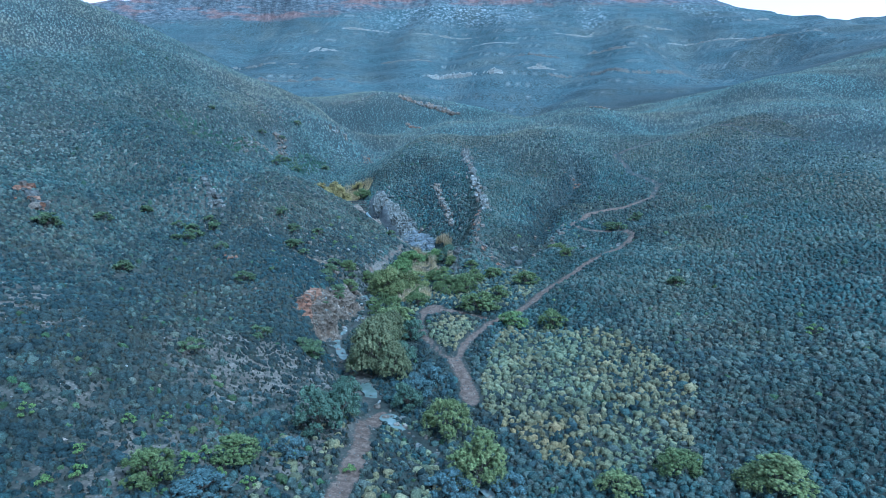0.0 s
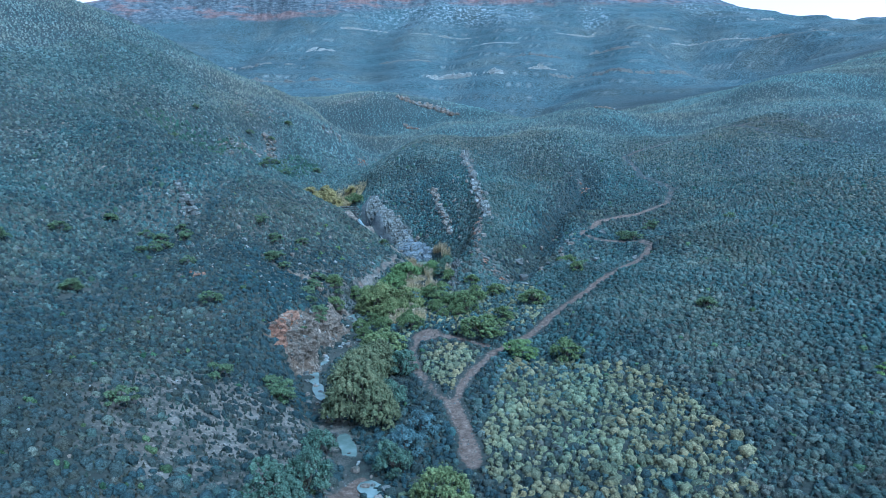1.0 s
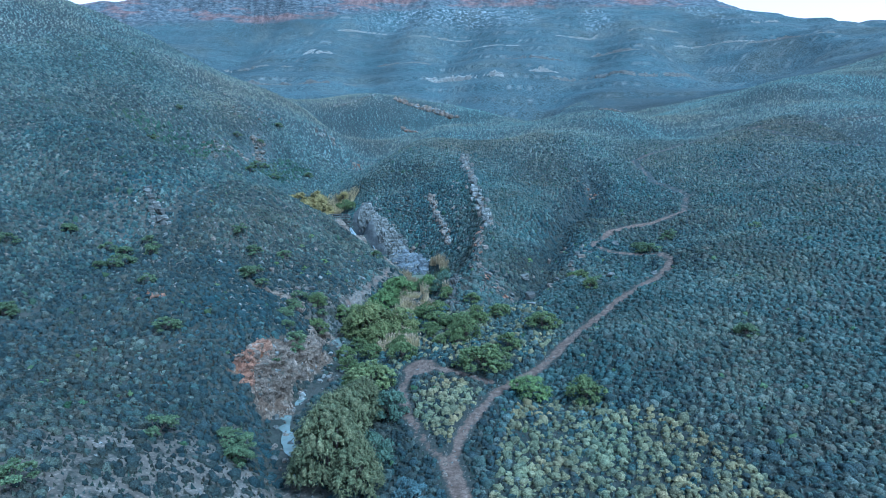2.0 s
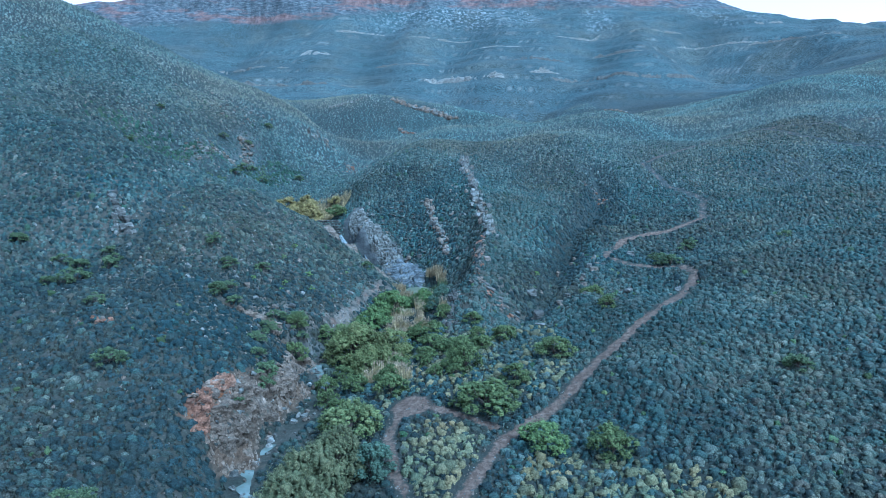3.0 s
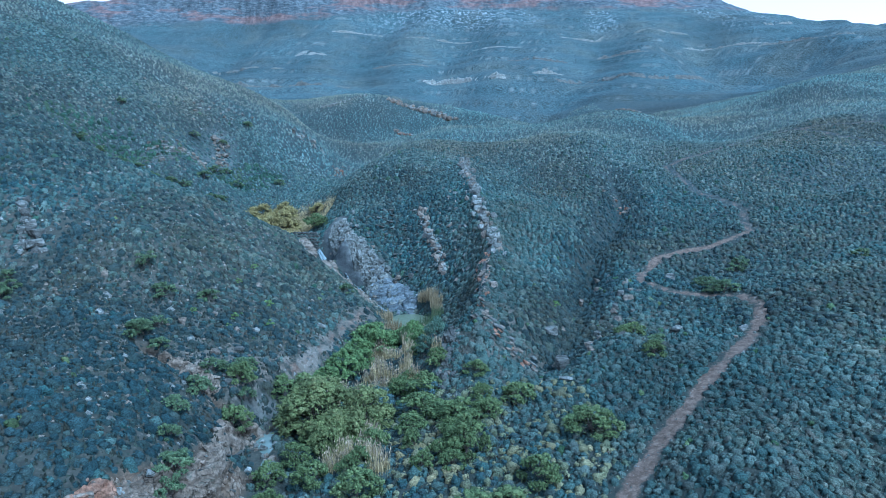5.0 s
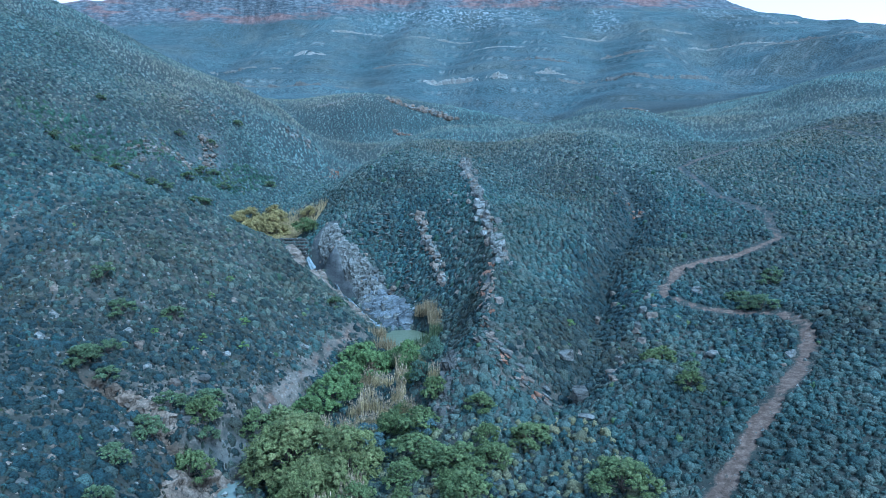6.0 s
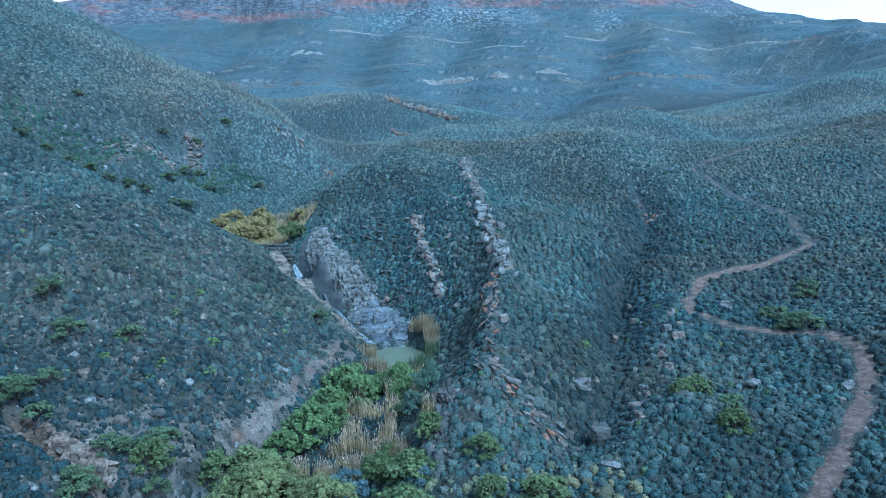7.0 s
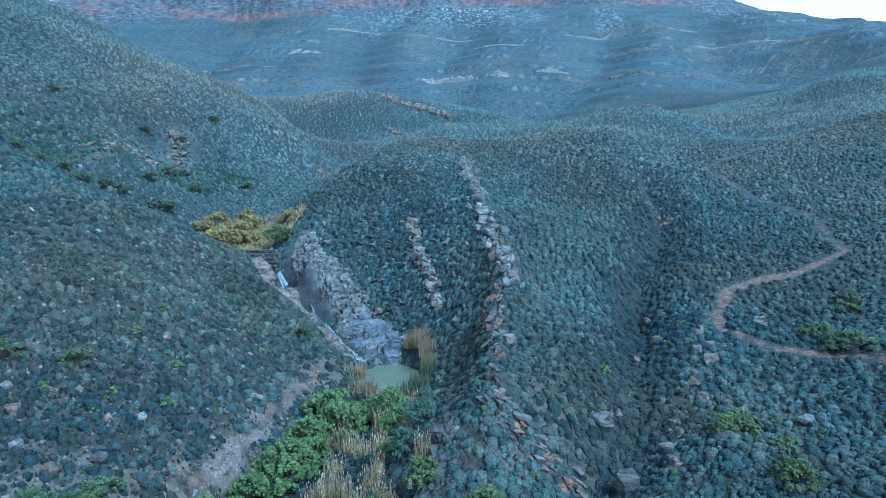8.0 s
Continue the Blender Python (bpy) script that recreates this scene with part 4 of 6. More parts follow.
def outcrop(name, label, line, count, sizes, kinds, seed, wide=1.0, shapes=SLABS, dip=(0, 0), turn=None, lift=0.1):
    """A run of broken rock along a line: one thing, each piece of it a part that sits in the ground."""
    rng = random.Random(seed)
    pts = spread([(*p[:2], 0) for p in line], 0.2)
    home = pts[0]
    top = tagged(new(name), label, "rock outcrop")
    top.location = (home[0], home[1], float(ground(home[0], home[1])))
    xs, ys, ss = [], [], []
    for _ in range(count):
        p = pts[int(rng.random() * len(pts))]
        xs.append(p[0] + rng.gauss(0, wide))
        ys.append(p[1] + rng.gauss(0, wide))
        ss.append(sizes[0] + (sizes[1] - sizes[0]) * rng.random() ** 2)
    zs = ground(np.array(xs), np.array(ys))
    for x, y, z, s in zip(xs, ys, zs, ss):
        kind = rng.choice(kinds)
        ob = new("slab" if shapes is SLABS else "stone", rng.choice(shapes[kind.name]))
        spin = rng.uniform(0, 360) if turn is None else turn + rng.gauss(0, 18)
        m = pose(x, y, z + lift * s, dip[0] + rng.gauss(0, 9), dip[1] + rng.gauss(0, 9), spin)
        ob.parent = top
        ob.matrix_basis = Matrix.Translation(-top.location) @ m @ Matrix.Diagonal((s, s * rng.uniform(0.8, 1.2), s * rng.uniform(0.8, 1.3), 1))
    return top


def facets(x, y, size, seed, turn=0.6, long=1.6):
    """Broken rock: each jittered cell of the plane has a level and a slant of its own, with crevices between the cells."""
    u, v = (x * math.cos(turn) + y * math.sin(turn)) / size / long, (y * math.cos(turn) - x * math.sin(turn)) / size
    i, j, best, next_best, out = np.floor(u), np.floor(v), np.full(np.shape(x), 1e9), np.full(np.shape(x), 1e9), np.zeros(np.shape(x))
    for di in (-1, 0, 1):
        for dj in (-1, 0, 1):
            a, b = i + di, j + dj
            du, dv = u - a - lattice(a, b, seed), v - b - lattice(a, b, seed + 7)
            d = np.hypot(du, dv)
            level = 2 * lattice(a, b, seed + 3) - 1 + 1.5 * du * (lattice(a, b, seed + 5) - 0.5) + 1.5 * dv * (lattice(a, b, seed + 9) - 0.3)
            next_best = np.where(d < best, best, np.minimum(next_best, d))
            out, best = np.where(d < best, level, out), np.minimum(d, best)
    return out - 0.9 * step(0.16, 0.02, next_best - best)


def rock_face(label, line, half, cell, depth, material, seed, rise=0.25, turn=0.6, grid=0.24):
    """Bedrock that comes to the surface along a line: a continuous broken face that dips under the soil at its edges."""
    pts = np.array(line, float)
    lo, hi = pts.min(0) - half - 1.5, pts.max(0) + half + 1.5
    x, y = np.meshgrid(np.arange(lo[0], hi[0], grid), np.arange(lo[1], hi[1], grid))
    x, y = x + 0.08 * waves(x, y, 0.5, seed, 1), y + 0.08 * waves(x, y, 0.5, seed + 1, 1)
    bare = step(half, 0.5 * half, off(x, y, [(*p, 0) for p in line])[0] + 0.5 * half * waves(x, y, 3.2, seed, 3))
    z = ground(x, y)
    run = 0.6 * y + z
    broken = 0.66 * facets(x, run, cell, seed, turn) + 0.30 * facets(x, run, cell * 0.4, seed + 20, turn + 0.3) + 0.12 * waves(x, run, 0.5, seed + 2, 2)
    out = bare * (rise + 0.55 * depth * (broken + 0.9)) - 0.25 * (1 - bare)
    down, across = (ground(x, y + 0.4) - z) / 0.4, (ground(x + 0.4, y) - z) / 0.4
    size = np.sqrt(1 + down * down + across * across)
    x, y, z = x - out * across / size, y - out * down / size, z + out / size
    r, c = x.shape
    i = np.arange((r - 1) * c).reshape(r - 1, c)[:, :-1].ravel()
    i = i[bare.ravel()[i] > 0.02]
    quads = np.stack((i, i + 1, i + c + 1, i + c), 1)
    used, quads = np.unique(quads, return_inverse=True)
    me = mesh_from("bedrock_outcrop", np.stack((x, y, z), 2).reshape(-1, 3)[used], quads.reshape(-1, 4), 4, material)
    return tagged(new("bedrock_outcrop", me), label, "rock outcrop")


rock_face("smooth blue-grey rock slabs sloping into the pool", [(-4.4, 151.2), (-6.2, 154.4), (-9.2, 158.4)], 3.0, 2.2, 0.7, ROCK_SLAB, 101, 0.1, 0.5)
rock_face("rough pale grey rock beside the upper cascade", [(-9.5, 159.4), (-12.4, 162.2), (-15.8, 165.4), (-18.4, 170)], 2.4, 0.9, 1.1, ROCK_PALE, 102, 0.1, 0.8)
rock_face("pinkish tan rock shoulder along the cascade", [(-24, 166.6), (-21.2, 162.4), (-18.2, 159.2), (-14.4, 156), (-10.8, 152.4), (-8.8, 149.6)], 1.6, 0.9, 0.8, ROCK_TAN, 103, 0.2, -0.7)
rock_face("orange-brown eroded rock face of the cut bank", [(-19.9, 83.6), (-20.6, 86), (-20.7, 88.4), (-19.8, 90.4)], 1.1, 0.6, 0.8, ROCK_RUST, 104, 0.0, 0.3, 0.18)
rock_face("brown layered rock face of the cut bank", [(-18.6, 85.6), (-18.0, 89.5), (-17.0, 93)], 2.0, 0.6, 0.8, ROCK_BANK, 105, 0.0, 0.3, 0.18)
rock_face("tan rock wall along the eroded stream bank", [(-16.6, 96), (-16.4, 100.5), (-17.2, 106), (-16.4, 110)], 1.4, 0.8, 0.9, ROCK_BANK, 106, 0.0, 1.2, 0.18)
rock_face("brown undercut bank of the small eroded gully", [(-26.6, 113.5), (-24.4, 112.5), (-22.4, 111.6), (-20.4, 110.6)], 0.8, 0.7, 0.6, ROCK_BANK, 108, 0.05, 0.4, 0.16)
rock_face("grey-tan rock wall at the spur's foot", [(2.0, 113.6), (2.4, 117), (3.3, 122)], 1.1, 0.7, 0.9, ROCK_GREY, 107, 0.0, 1.3)

RIB = [(7.4, 203), (7.4, 194), (7.8, 179), (8.5, 167.5), (9.5, 158.5), (9.9, 150.3), (10.3, 143)]
RIB_LOW = [(9.2, 143), (8.0, 139.7), (7.6, 135), (7.7, 130.4), (6.7, 126)]
outcrop("rock_rib", "weathered pale grey rock rib along the spur's crest", RIB, 420, (0.35, 1.7), [ROCK_PALE, ROCK_GREY, ROCK_TAN, ROCK_GREY, ROCK_PALE], 11, 0.6, BLOCKS, dip=(15, -50), turn=82, lift=0.22)
outcrop("rock_rib", "rust-red and grey boulders along the spur's lower crest", RIB_LOW, 70, (0.5, 1.7), [ROCK_RUST, ROCK_GREY, ROCK_TAN], 12, 0.6, dip=(0, -30), turn=70)
outcrop("rock_rib", "tilted tan rock rib on the gorge side", RIB_WEST, 130, (0.4, 1.5), [ROCK_TAN, ROCK_TAN, ROCK_PALE], 13, 0.35, BLOCKS, dip=(25, -40), turn=75, lift=0.25)
outcrop("rock_rib", "broken grey ledges on the gorge side", [(3.6, 176), (4.2, 165), (5.2, 156), (5.6, 148)], 70, (0.5, 1.8), [ROCK_GREY, ROCK_GREY, ROCK_TAN], 14, 1.3, dip=(20, -35), turn=80)
outcrop("red_slabs", "rust-red tilted slabs scattered at the spur's foot", [(6.7, 124.3), (6.4, 122.4), (7.8, 120.2), (9.8, 118.6), (11.7, 118.0), (12.4, 117)], 110, (0.4, 1.4), [ROCK_RUST, ROCK_TAN, ROCK_TAN, ROCK_GREY, ROCK_GREY], 15, 0.7, dip=(0, 28), turn=-35, lift=0.18)
outcrop("spur_foot_rock", "grey-tan rock wall at the spur's foot", [(1.8, 113.6), (2.0, 116), (2.6, 119), (3.4, 122.5)], 50, (0.4, 1.2), [ROCK_GREY, ROCK_TAN, ROCK_GREY], 16, 0.6, BLOCKS, dip=(10, -50), turn=80, lift=-0.05)
outcrop("gorge_rock", "pale cracked rock beside the cascade", [(-4.2, 152.4), (-6, 156.8), (-9.2, 160), (-13, 162.6), (-16.6, 166.4), (-18.2, 170.5)], 90, (0.4, 1.5), [ROCK_PALE, ROCK_PALE, ROCK_GREY, ROCK_TAN], 17, 1.5, BLOCKS, dip=(-20, 15), turn=35, lift=0.1)
outcrop("gorge_rock", "grey broken ledges on the gorge wall", [(-2, 156), (-4, 161), (-6, 166), (-10, 171)], 170, (0.4, 1.7), [ROCK_GREY, ROCK_PALE, ROCK_GREY], 18, 2.2, dip=(-25, 10), turn=35)
outcrop("gorge_rock", "pinkish tan rock shoulder along the cascade", [(-23.4, 166.4), (-21.2, 162.4), (-18.2, 159.2), (-14.4, 156), (-10.6, 152.4)], 80, (0.6, 1.9), [ROCK_TAN, ROCK_GREY, ROCK_PALE], 19, 0.7, dip=(-10, 20), turn=40)
outcrop("cut_bank_rock", "orange rock and rubble at the head of the eroded cut bank", [(-20.6, 85), (-20.6, 88), (-19.8, 90.4)], 50, (0.25, 1.0), [ROCK_RUST, ROCK_RUST, ROCK_BANK], 20, 0.55, BLOCKS, lift=0.45)
outcrop("cut_bank_rock", "brown layered rock and rubble on the eroded cut bank", [(-19.6, 84.5), (-18.6, 87.5), (-17.4, 91), (-16.6, 94)], 120, (0.2, 0.7), [ROCK_BANK, ROCK_BANK, ROCK_GREY, ROCK_BANK, ROCK_PALE], 33, 0.9, BLOCKS, dip=(0, 30), turn=75, lift=0.6)
outcrop("cut_bank_rock", "tan rock wall along the eroded stream bank", [(-16.2, 93.5), (-15.6, 97), (-16.6, 101), (-17, 106)], 120, (0.4, 1.5), [ROCK_BANK, ROCK_GREY, ROCK_BANK], 21, 0.6, dip=(0, 35), turn=80, lift=0.0)
outcrop("stream_stones", "grey stones and rubble along the stream bed", [(4, 43), (-2.2, 52.5), (-5.3, 56), (-8.7, 63.4), (-12.6, 73), (-15.6, 81), (-15.2, 86), (-13.2, 93), (-11.6, 99), (-15, 108), (-12, 118)], 170, (0.25, 0.9), [ROCK_GREY, ROCK_PALE, ROCK_TAN], 31, 0.95, BLOCKS)
outcrop("hillside_scar", "bare pinkish tan rock scar on the hillside", [(-66.5, 199), (-66, 203), (-63, 208), (-62, 211)], 150, (0.4, 1.7), [ROCK_TAN, ROCK_GREY, ROCK_TAN, ROCK_PALE], 22, 2.2, BLOCKS, lift=0.0)
outcrop("hillside_scar", "reddish rock outcrop with dark cracks on the hillside", [(-59.2, 218.5), (-60, 222), (-61.5, 227)], 70, (0.6, 2.2), [ROCK_TAN, ROCK_TAN, ROCK_GREY], 35, 1.1, BLOCKS, dip=(20, 0), lift=0.15)
outcrop("hillside_scar", "scattered pale rocks on the upper hillside", [(-76.2, 235), (-70, 240), (-63.5, 246), (-66.7, 224)], 80, (0.4, 1.5), [ROCK_PALE, ROCK_GREY, ROCK_TAN], 36, 3.2, BLOCKS, lift=0.1)
outcrop("hillside_scar", "reddish broken rock at the hill's foot", [(-47.4, 258), (-44, 268), (-41, 261)], 60, (0.5, 1.9), [ROCK_TAN, ROCK_GREY, ROCK_PALE], 37, 1.6, BLOCKS, lift=0.1)
outcrop("gully_rock", "dark broken rock in the ravine", [(-32.4, 252.3), (-31, 246), (-33, 258)], 40, (0.5, 1.8), [ROCK_GREY, ROCK_RUST, ROCK_TAN], 38, 1.2, BLOCKS, lift=0.1)
outcrop("hillside_rock", "pale grey rock outcrop on the slope", [(-53.5, 133), (-52, 131), (-49.8, 127.8), (-48, 127)], 80, (0.4, 1.7), [ROCK_GREY, ROCK_PALE, ROCK_PALE], 23, 0.5, BLOCKS, lift=0.25)
outcrop("hillside_rock", "small rust-red rock outcrop on the slope", [(-36, 96.2), (-35, 95.8), (-34, 96)], 18, (0.3, 1.0), [ROCK_RUST, ROCK_TAN], 39, 0.3, BLOCKS, lift=0.3)
outcrop("hillside_rock", "rust-brown rock outcrop on the slope", [(-78.8, 111.4), (-72, 105), (-70.9, 101.1)], 35, (0.7, 2.4), [ROCK_RUST, ROCK_TAN, ROCK_GREY], 24, 1.2, BLOCKS)
outcrop("gully_rock", "broken rock in a small eroded gully", [(-27, 113.9), (-24.2, 112.6), (-22, 112), (-19.6, 110.8), (-19, 115)], 60, (0.2, 0.85), [ROCK_GREY, ROCK_BANK, ROCK_TAN], 25, 1.0, BLOCKS)
outcrop("hillside_rock", "grey stones in the side gully", [(20, 118), (23, 125), (26, 136), (30, 147)], 45, (0.4, 1.5), [ROCK_GREY, ROCK_PALE, ROCK_TAN], 26, 1.6, BLOCKS)
outcrop("back_hill_ledge", "orange-tan rock ledge on the back hill", [(-26.2, 383.7), (-16.3, 377.6), (-4.5, 371.8), (7.6, 358.5)], 170, (1.0, 3.0), [ROCK_TAN, ROCK_BANK, ROCK_PALE], 27, 0.9, BLOCKS, dip=(0, 8), turn=-35, lift=0.2)
outcrop("back_hill_ledge", "orange rock ledge on the back hill", [(-21, 349), (-17, 343), (-13, 338)], 40, (0.9, 2.2), [ROCK_TAN, ROCK_RUST, ROCK_PALE], 28, 0.8, BLOCKS, dip=(0, 8), turn=-50, lift=0.2)
outcrop("back_hill_ledge", "thin grey rock ledge on the back hill", [(-61.9, 372.6), (-51.4, 378.2), (-40, 386)], 80, (0.6, 1.7), [ROCK_GREY, ROCK_PALE], 29, 0.5, BLOCKS, turn=35, lift=0.2)
outcrop("gully_rock", "reddish-brown broken rock on the gully side", [(41.7, 193), (41.2, 186), (40.6, 179)], 60, (0.4, 1.4), [ROCK_RUST, ROCK_TAN, ROCK_GREY], 34, 1.0, BLOCKS, lift=0.0)
outcrop("crest_rock", "orange-tan rock cap on the hill's crest", [(74, 303), (79, 303), (84, 302.5)], 45, (0.9, 2.6), [ROCK_TAN, ROCK_BANK, ROCK_PALE], 30, 0.9, lift=0.3)


def boulder(x, y, w, h, kind, seed, label):
    rng = random.Random(seed)
    ob = new("boulder", rock_shape("boulder", (1, 0.9, 1), kind, rng, 26))
    z = float(ground(x, y))
    ob.matrix_basis = pose(x, y, z + h * 0.32, rng.gauss(0, 8), rng.gauss(0, 8), rng.uniform(0, 360)) @ Matrix.Diagonal((w, w, h, 1))
    return tagged(ob, label, "boulder", "boulders on the slopes")


BOULDERS = [(15.4, 117.6, 1.9, 2.0), (15.0, 122.6, 1.5, 1.3), (21.1, 133.6, 0.6, 1.4), (34.7, 137.6, 1.4, 1.2), (29.3, 121.1, 1.5, 0.9), (-22.2, 115.9, 1.2, 0.9), (-20.4, 118.2, 1.2, 0.6), (-25.3, 117.2, 0.9, 0.8), (-27.4, 119.9, 1.0, 1.1),
            (-15.2, 123.4, 0.9, 0.7), (-20.1, 123.2, 0.8, 0.7), (-25.3, 124.1, 0.7, 0.6), (-25.4, 125.1, 0.7, 0.6), (-14.2, 132.2, 1.2, 0.9), (8.7, 130.0, 1.3, 0.9), (60.5, 176.0, 1.1, 0.5), (35.6, 118.4, 0.9, 0.8),
            (33.7, 116.4, 0.6, 0.5), (16.8, 110.1, 0.9, 0.5), (14.8, 112.2, 1.6, 0.6), (20.5, 121.7, 0.6, 1.0), (20.6, 123.0, 1.0, 0.8)]
for k, (x, y, w, h) in enumerate(BOULDERS):
    kind = (ROCK_GREY, ROCK_PALE, ROCK_TAN)[k % 3]
    boulder(x, y, w, h, kind, 40 + k, ("large " if w > 1.3 else "small ") + ("grey", "pale grey", "pinkish tan")[k % 3] + " boulder among the scrub")


def far_ledge(label, line, tall, kind, seed):
    """A far scarp on the mountain: one broken ribbon of rock with a jagged lip that sinks into the slope where it gives out."""
    rng = np.random.default_rng(seed)
    pts = spread([(*p, 0) for p in line], 1.6)
    x, level = pts[:, 0], np.full(len(pts), np.mean([float(ground(p[0], p[1])) for p in line]))
    reach = np.arange(-45, 45.5, 0.75)
    land = ground(x[:, None] + 0 * reach, pts[:, 1:2] + reach)
    level = level + 0.8 * waves(x, x * 0, 14, seed, 2)
    y = pts[:, 1] + reach[np.argmin(np.abs(land - level[:, None]) + 0.10 * np.abs(reach), 1)]
    y = np.convolve(np.pad(y, 7, mode="edge"), np.ones(15) / 15, "valid")
    k = np.arange(len(x))
    lip = 0.8 * tall * np.clip(0.32 + 0.9 * waves(k, k * 0, 7, seed, 3) + rng.uniform(-0.3, 0.3, len(x)), -0.4, 1.2)
    lip = lip * np.clip(np.minimum(k, len(x) - 1 - k) / 6, 0, 1) - 0.3 * (np.minimum(k, len(x) - 1 - k) < 2)
    vs = np.concatenate([np.stack((x + rng.uniform(-0.4, 0.4, len(x)), y + dy, high), 1) for dy, high in ((-2.2, ground(x, y - 2.2) - 1.4), (-0.8, ground(x, y - 0.8) + lip), (0.4, ground(x, y + 0.4) + lip), (4.5, ground(x, y + 4.5) - 0.5))])
    n = len(x)
    i = np.arange(n - 1)
    fs = np.concatenate([np.stack((i + r * n, i + 1 + r * n, i + 1 + (r + 1) * n, i + (r + 1) * n), 1) for r in range(3)])
    me = mesh_from("mountain_ledge", vs, fs, 4, kind)
    return tagged(new("mountain_ledge", me), label, "rock ledge", "ledges on the mountain")


LEDGES = [([(-189, 600), (-136, 592), (-73, 596)], 4.6, ROCK_GREY), ([(-16, 585), (30, 575), (58, 580)], 5.6, ROCK_PALE), ([(80, 584), (96, 590), (112, 596)], 6.0, ROCK_PALE),
          ([(100, 560), (172, 572), (182, 576), (236, 570)], 3.2, ROCK_GREY), ([(150, 632), (172, 634), (196, 634)], 4.0, ROCK_PALE), ([(300, 625), (337, 608), (372, 600)], 4.0, ROCK_PALE),
          ([(30, 668), (60, 672), (84, 676)], 2.2, ROCK_PALE),
          ([(120, 690), (150, 696), (176, 694)], 2.4, ROCK_PALE), ([(-150, 668), (-130, 672), (-112, 668)], 2.0, ROCK_PALE),
          ([(-230, 652), (-190, 656), (-150, 652)], 3.0, ROCK_PALE), ([(-70, 640), (-40, 642), (-8, 640)], 2.6, ROCK_GREY), ([(-40, 700), (0, 704), (44, 702)], 2.8, ROCK_PALE), ([(200, 690), (232, 694), (262, 690)], 3.0, ROCK_PALE),
          ([(240, 650), (280, 655), (318, 652)], 2.8, ROCK_PALE), ([(60, 620), (90, 622), (124, 622)], 2.4, ROCK_GREY), ([(-120, 720), (-92, 724), (-60, 722)], 2.8, ROCK_PALE), ([(330, 690), (366, 694), (404, 690)], 3.2, ROCK_PALE)]
for k, (line, tall, kind) in enumerate(LEDGES):
    far_ledge({ROCK_GREY.name: "grey", ROCK_PALE.name: "pale"}[kind.name] + " rock ledge across the mountain's slope", line, tall, kind, 60 + k)


def stone_weir():
    """A low masonry wall beside the upper fall, in rough courses."""
    rng = random.Random(9)
    top = tagged(new("stone_weir"), "dark wet masonry weir of rough stone courses", "weir")
    top.location = (-24.4, 167.6, 8.7)
    shapes = [rock_shape("block", (1.0, 0.8, 0.62), ROCK_GREY, rng, 30) for _ in range(4)]
    for row in range(7):
        for k in range(6):
            ob = new("block", shapes[rng.randrange(4)])
            ob.parent = top
            ob.matrix_basis = pose((k - 2.5 + 0.5 * (row % 2)) * 0.82, 0.12 * row + rng.uniform(-0.05, 0.05), row * 0.56, 0, 0, rng.gauss(0, 4)) @ Matrix.Diagonal((0.88, 0.9, 0.9, 1))
    return top


stone_weir()


# ---- trees, shrubs and reeds ----
WILLOW = leaf_material("willow_leaves", (0.102, 0.120, 0.060), (0.132, 0.148, 0.072), (0.163, 0.175, 0.086), (0.193, 0.197, 0.098), patch=2.5)
WILLOW_YELLOW = leaf_material("yellow_willow_leaves", (0.127, 0.148, 0.053), (0.162, 0.187, 0.067), (0.199, 0.224, 0.082), (0.235, 0.247, 0.099), patch=2.5)
OLIVE = leaf_material("olive_leaves", (0.129, 0.163, 0.063), (0.167, 0.205, 0.079), (0.210, 0.248, 0.095), (0.241, 0.270, 0.111), patch=2.0)
BLUE_LEAF = leaf_material("blue_grey_leaves", (0.088, 0.135, 0.138), (0.114, 0.171, 0.170), (0.146, 0.207, 0.207), patch=2.0)
TEAL_LEAF = leaf_material("teal_leaves", (0.076, 0.122, 0.084), (0.108, 0.160, 0.108), (0.142, 0.192, 0.132), patch=2.0)
GREEN_LEAF = leaf_material("green_leaves", (0.085, 0.114, 0.044), (0.112, 0.148, 0.055), (0.143, 0.182, 0.067), (0.170, 0.206, 0.080), patch=2.0)
LUSH_LEAF = leaf_material("lush_leaves", (0.116, 0.170, 0.061), (0.160, 0.223, 0.078), (0.198, 0.268, 0.093), patch=2.0)
LIME_LEAF = leaf_material("lime_leaves", (0.143, 0.214, 0.064), (0.183, 0.269, 0.079), (0.218, 0.299, 0.096), patch=1.0)
GOLD_LEAF = leaf_material("golden_leaves", (0.250, 0.205, 0.078), (0.330, 0.272, 0.100), (0.395, 0.328, 0.124), patch=2.5)
REED = leaf_material("dry_reed", (0.315, 0.250, 0.120), (0.504, 0.403, 0.204), (0.662, 0.538, 0.296), patch=2.0)
REED_ORANGE = leaf_material("orange_reed", (0.270, 0.205, 0.112), (0.400, 0.308, 0.170), (0.480, 0.395, 0.240), patch=2.0)
REED_GREEN = leaf_material("green_reed", (0.07, 0.105, 0.05), (0.13, 0.17, 0.08), (0.21, 0.23, 0.12), patch=2.0)
HILL_LEAF = leaf_material("hillside_leaves", (0.082, 0.118, 0.060), (0.122, 0.165, 0.078), (0.165, 0.212, 0.100), patch=2.0)
PLUME = leaf_material("reed_plume", (0.395, 0.309, 0.200), (0.499, 0.399, 0.268), (0.603, 0.494, 0.344), patch=2.0)


def bark_material():
    n = Nodes("bark", 0.9)
    n.bump(n.noise(0.1, 6), 0.03)
    return n.done(n.ramp(n.noise(0.25, 6, 0.6, (3, 3, 0.5)), (0.3, (0.06, 0.05, 0.04)), (0.7, (0.16, 0.135, 0.11))))


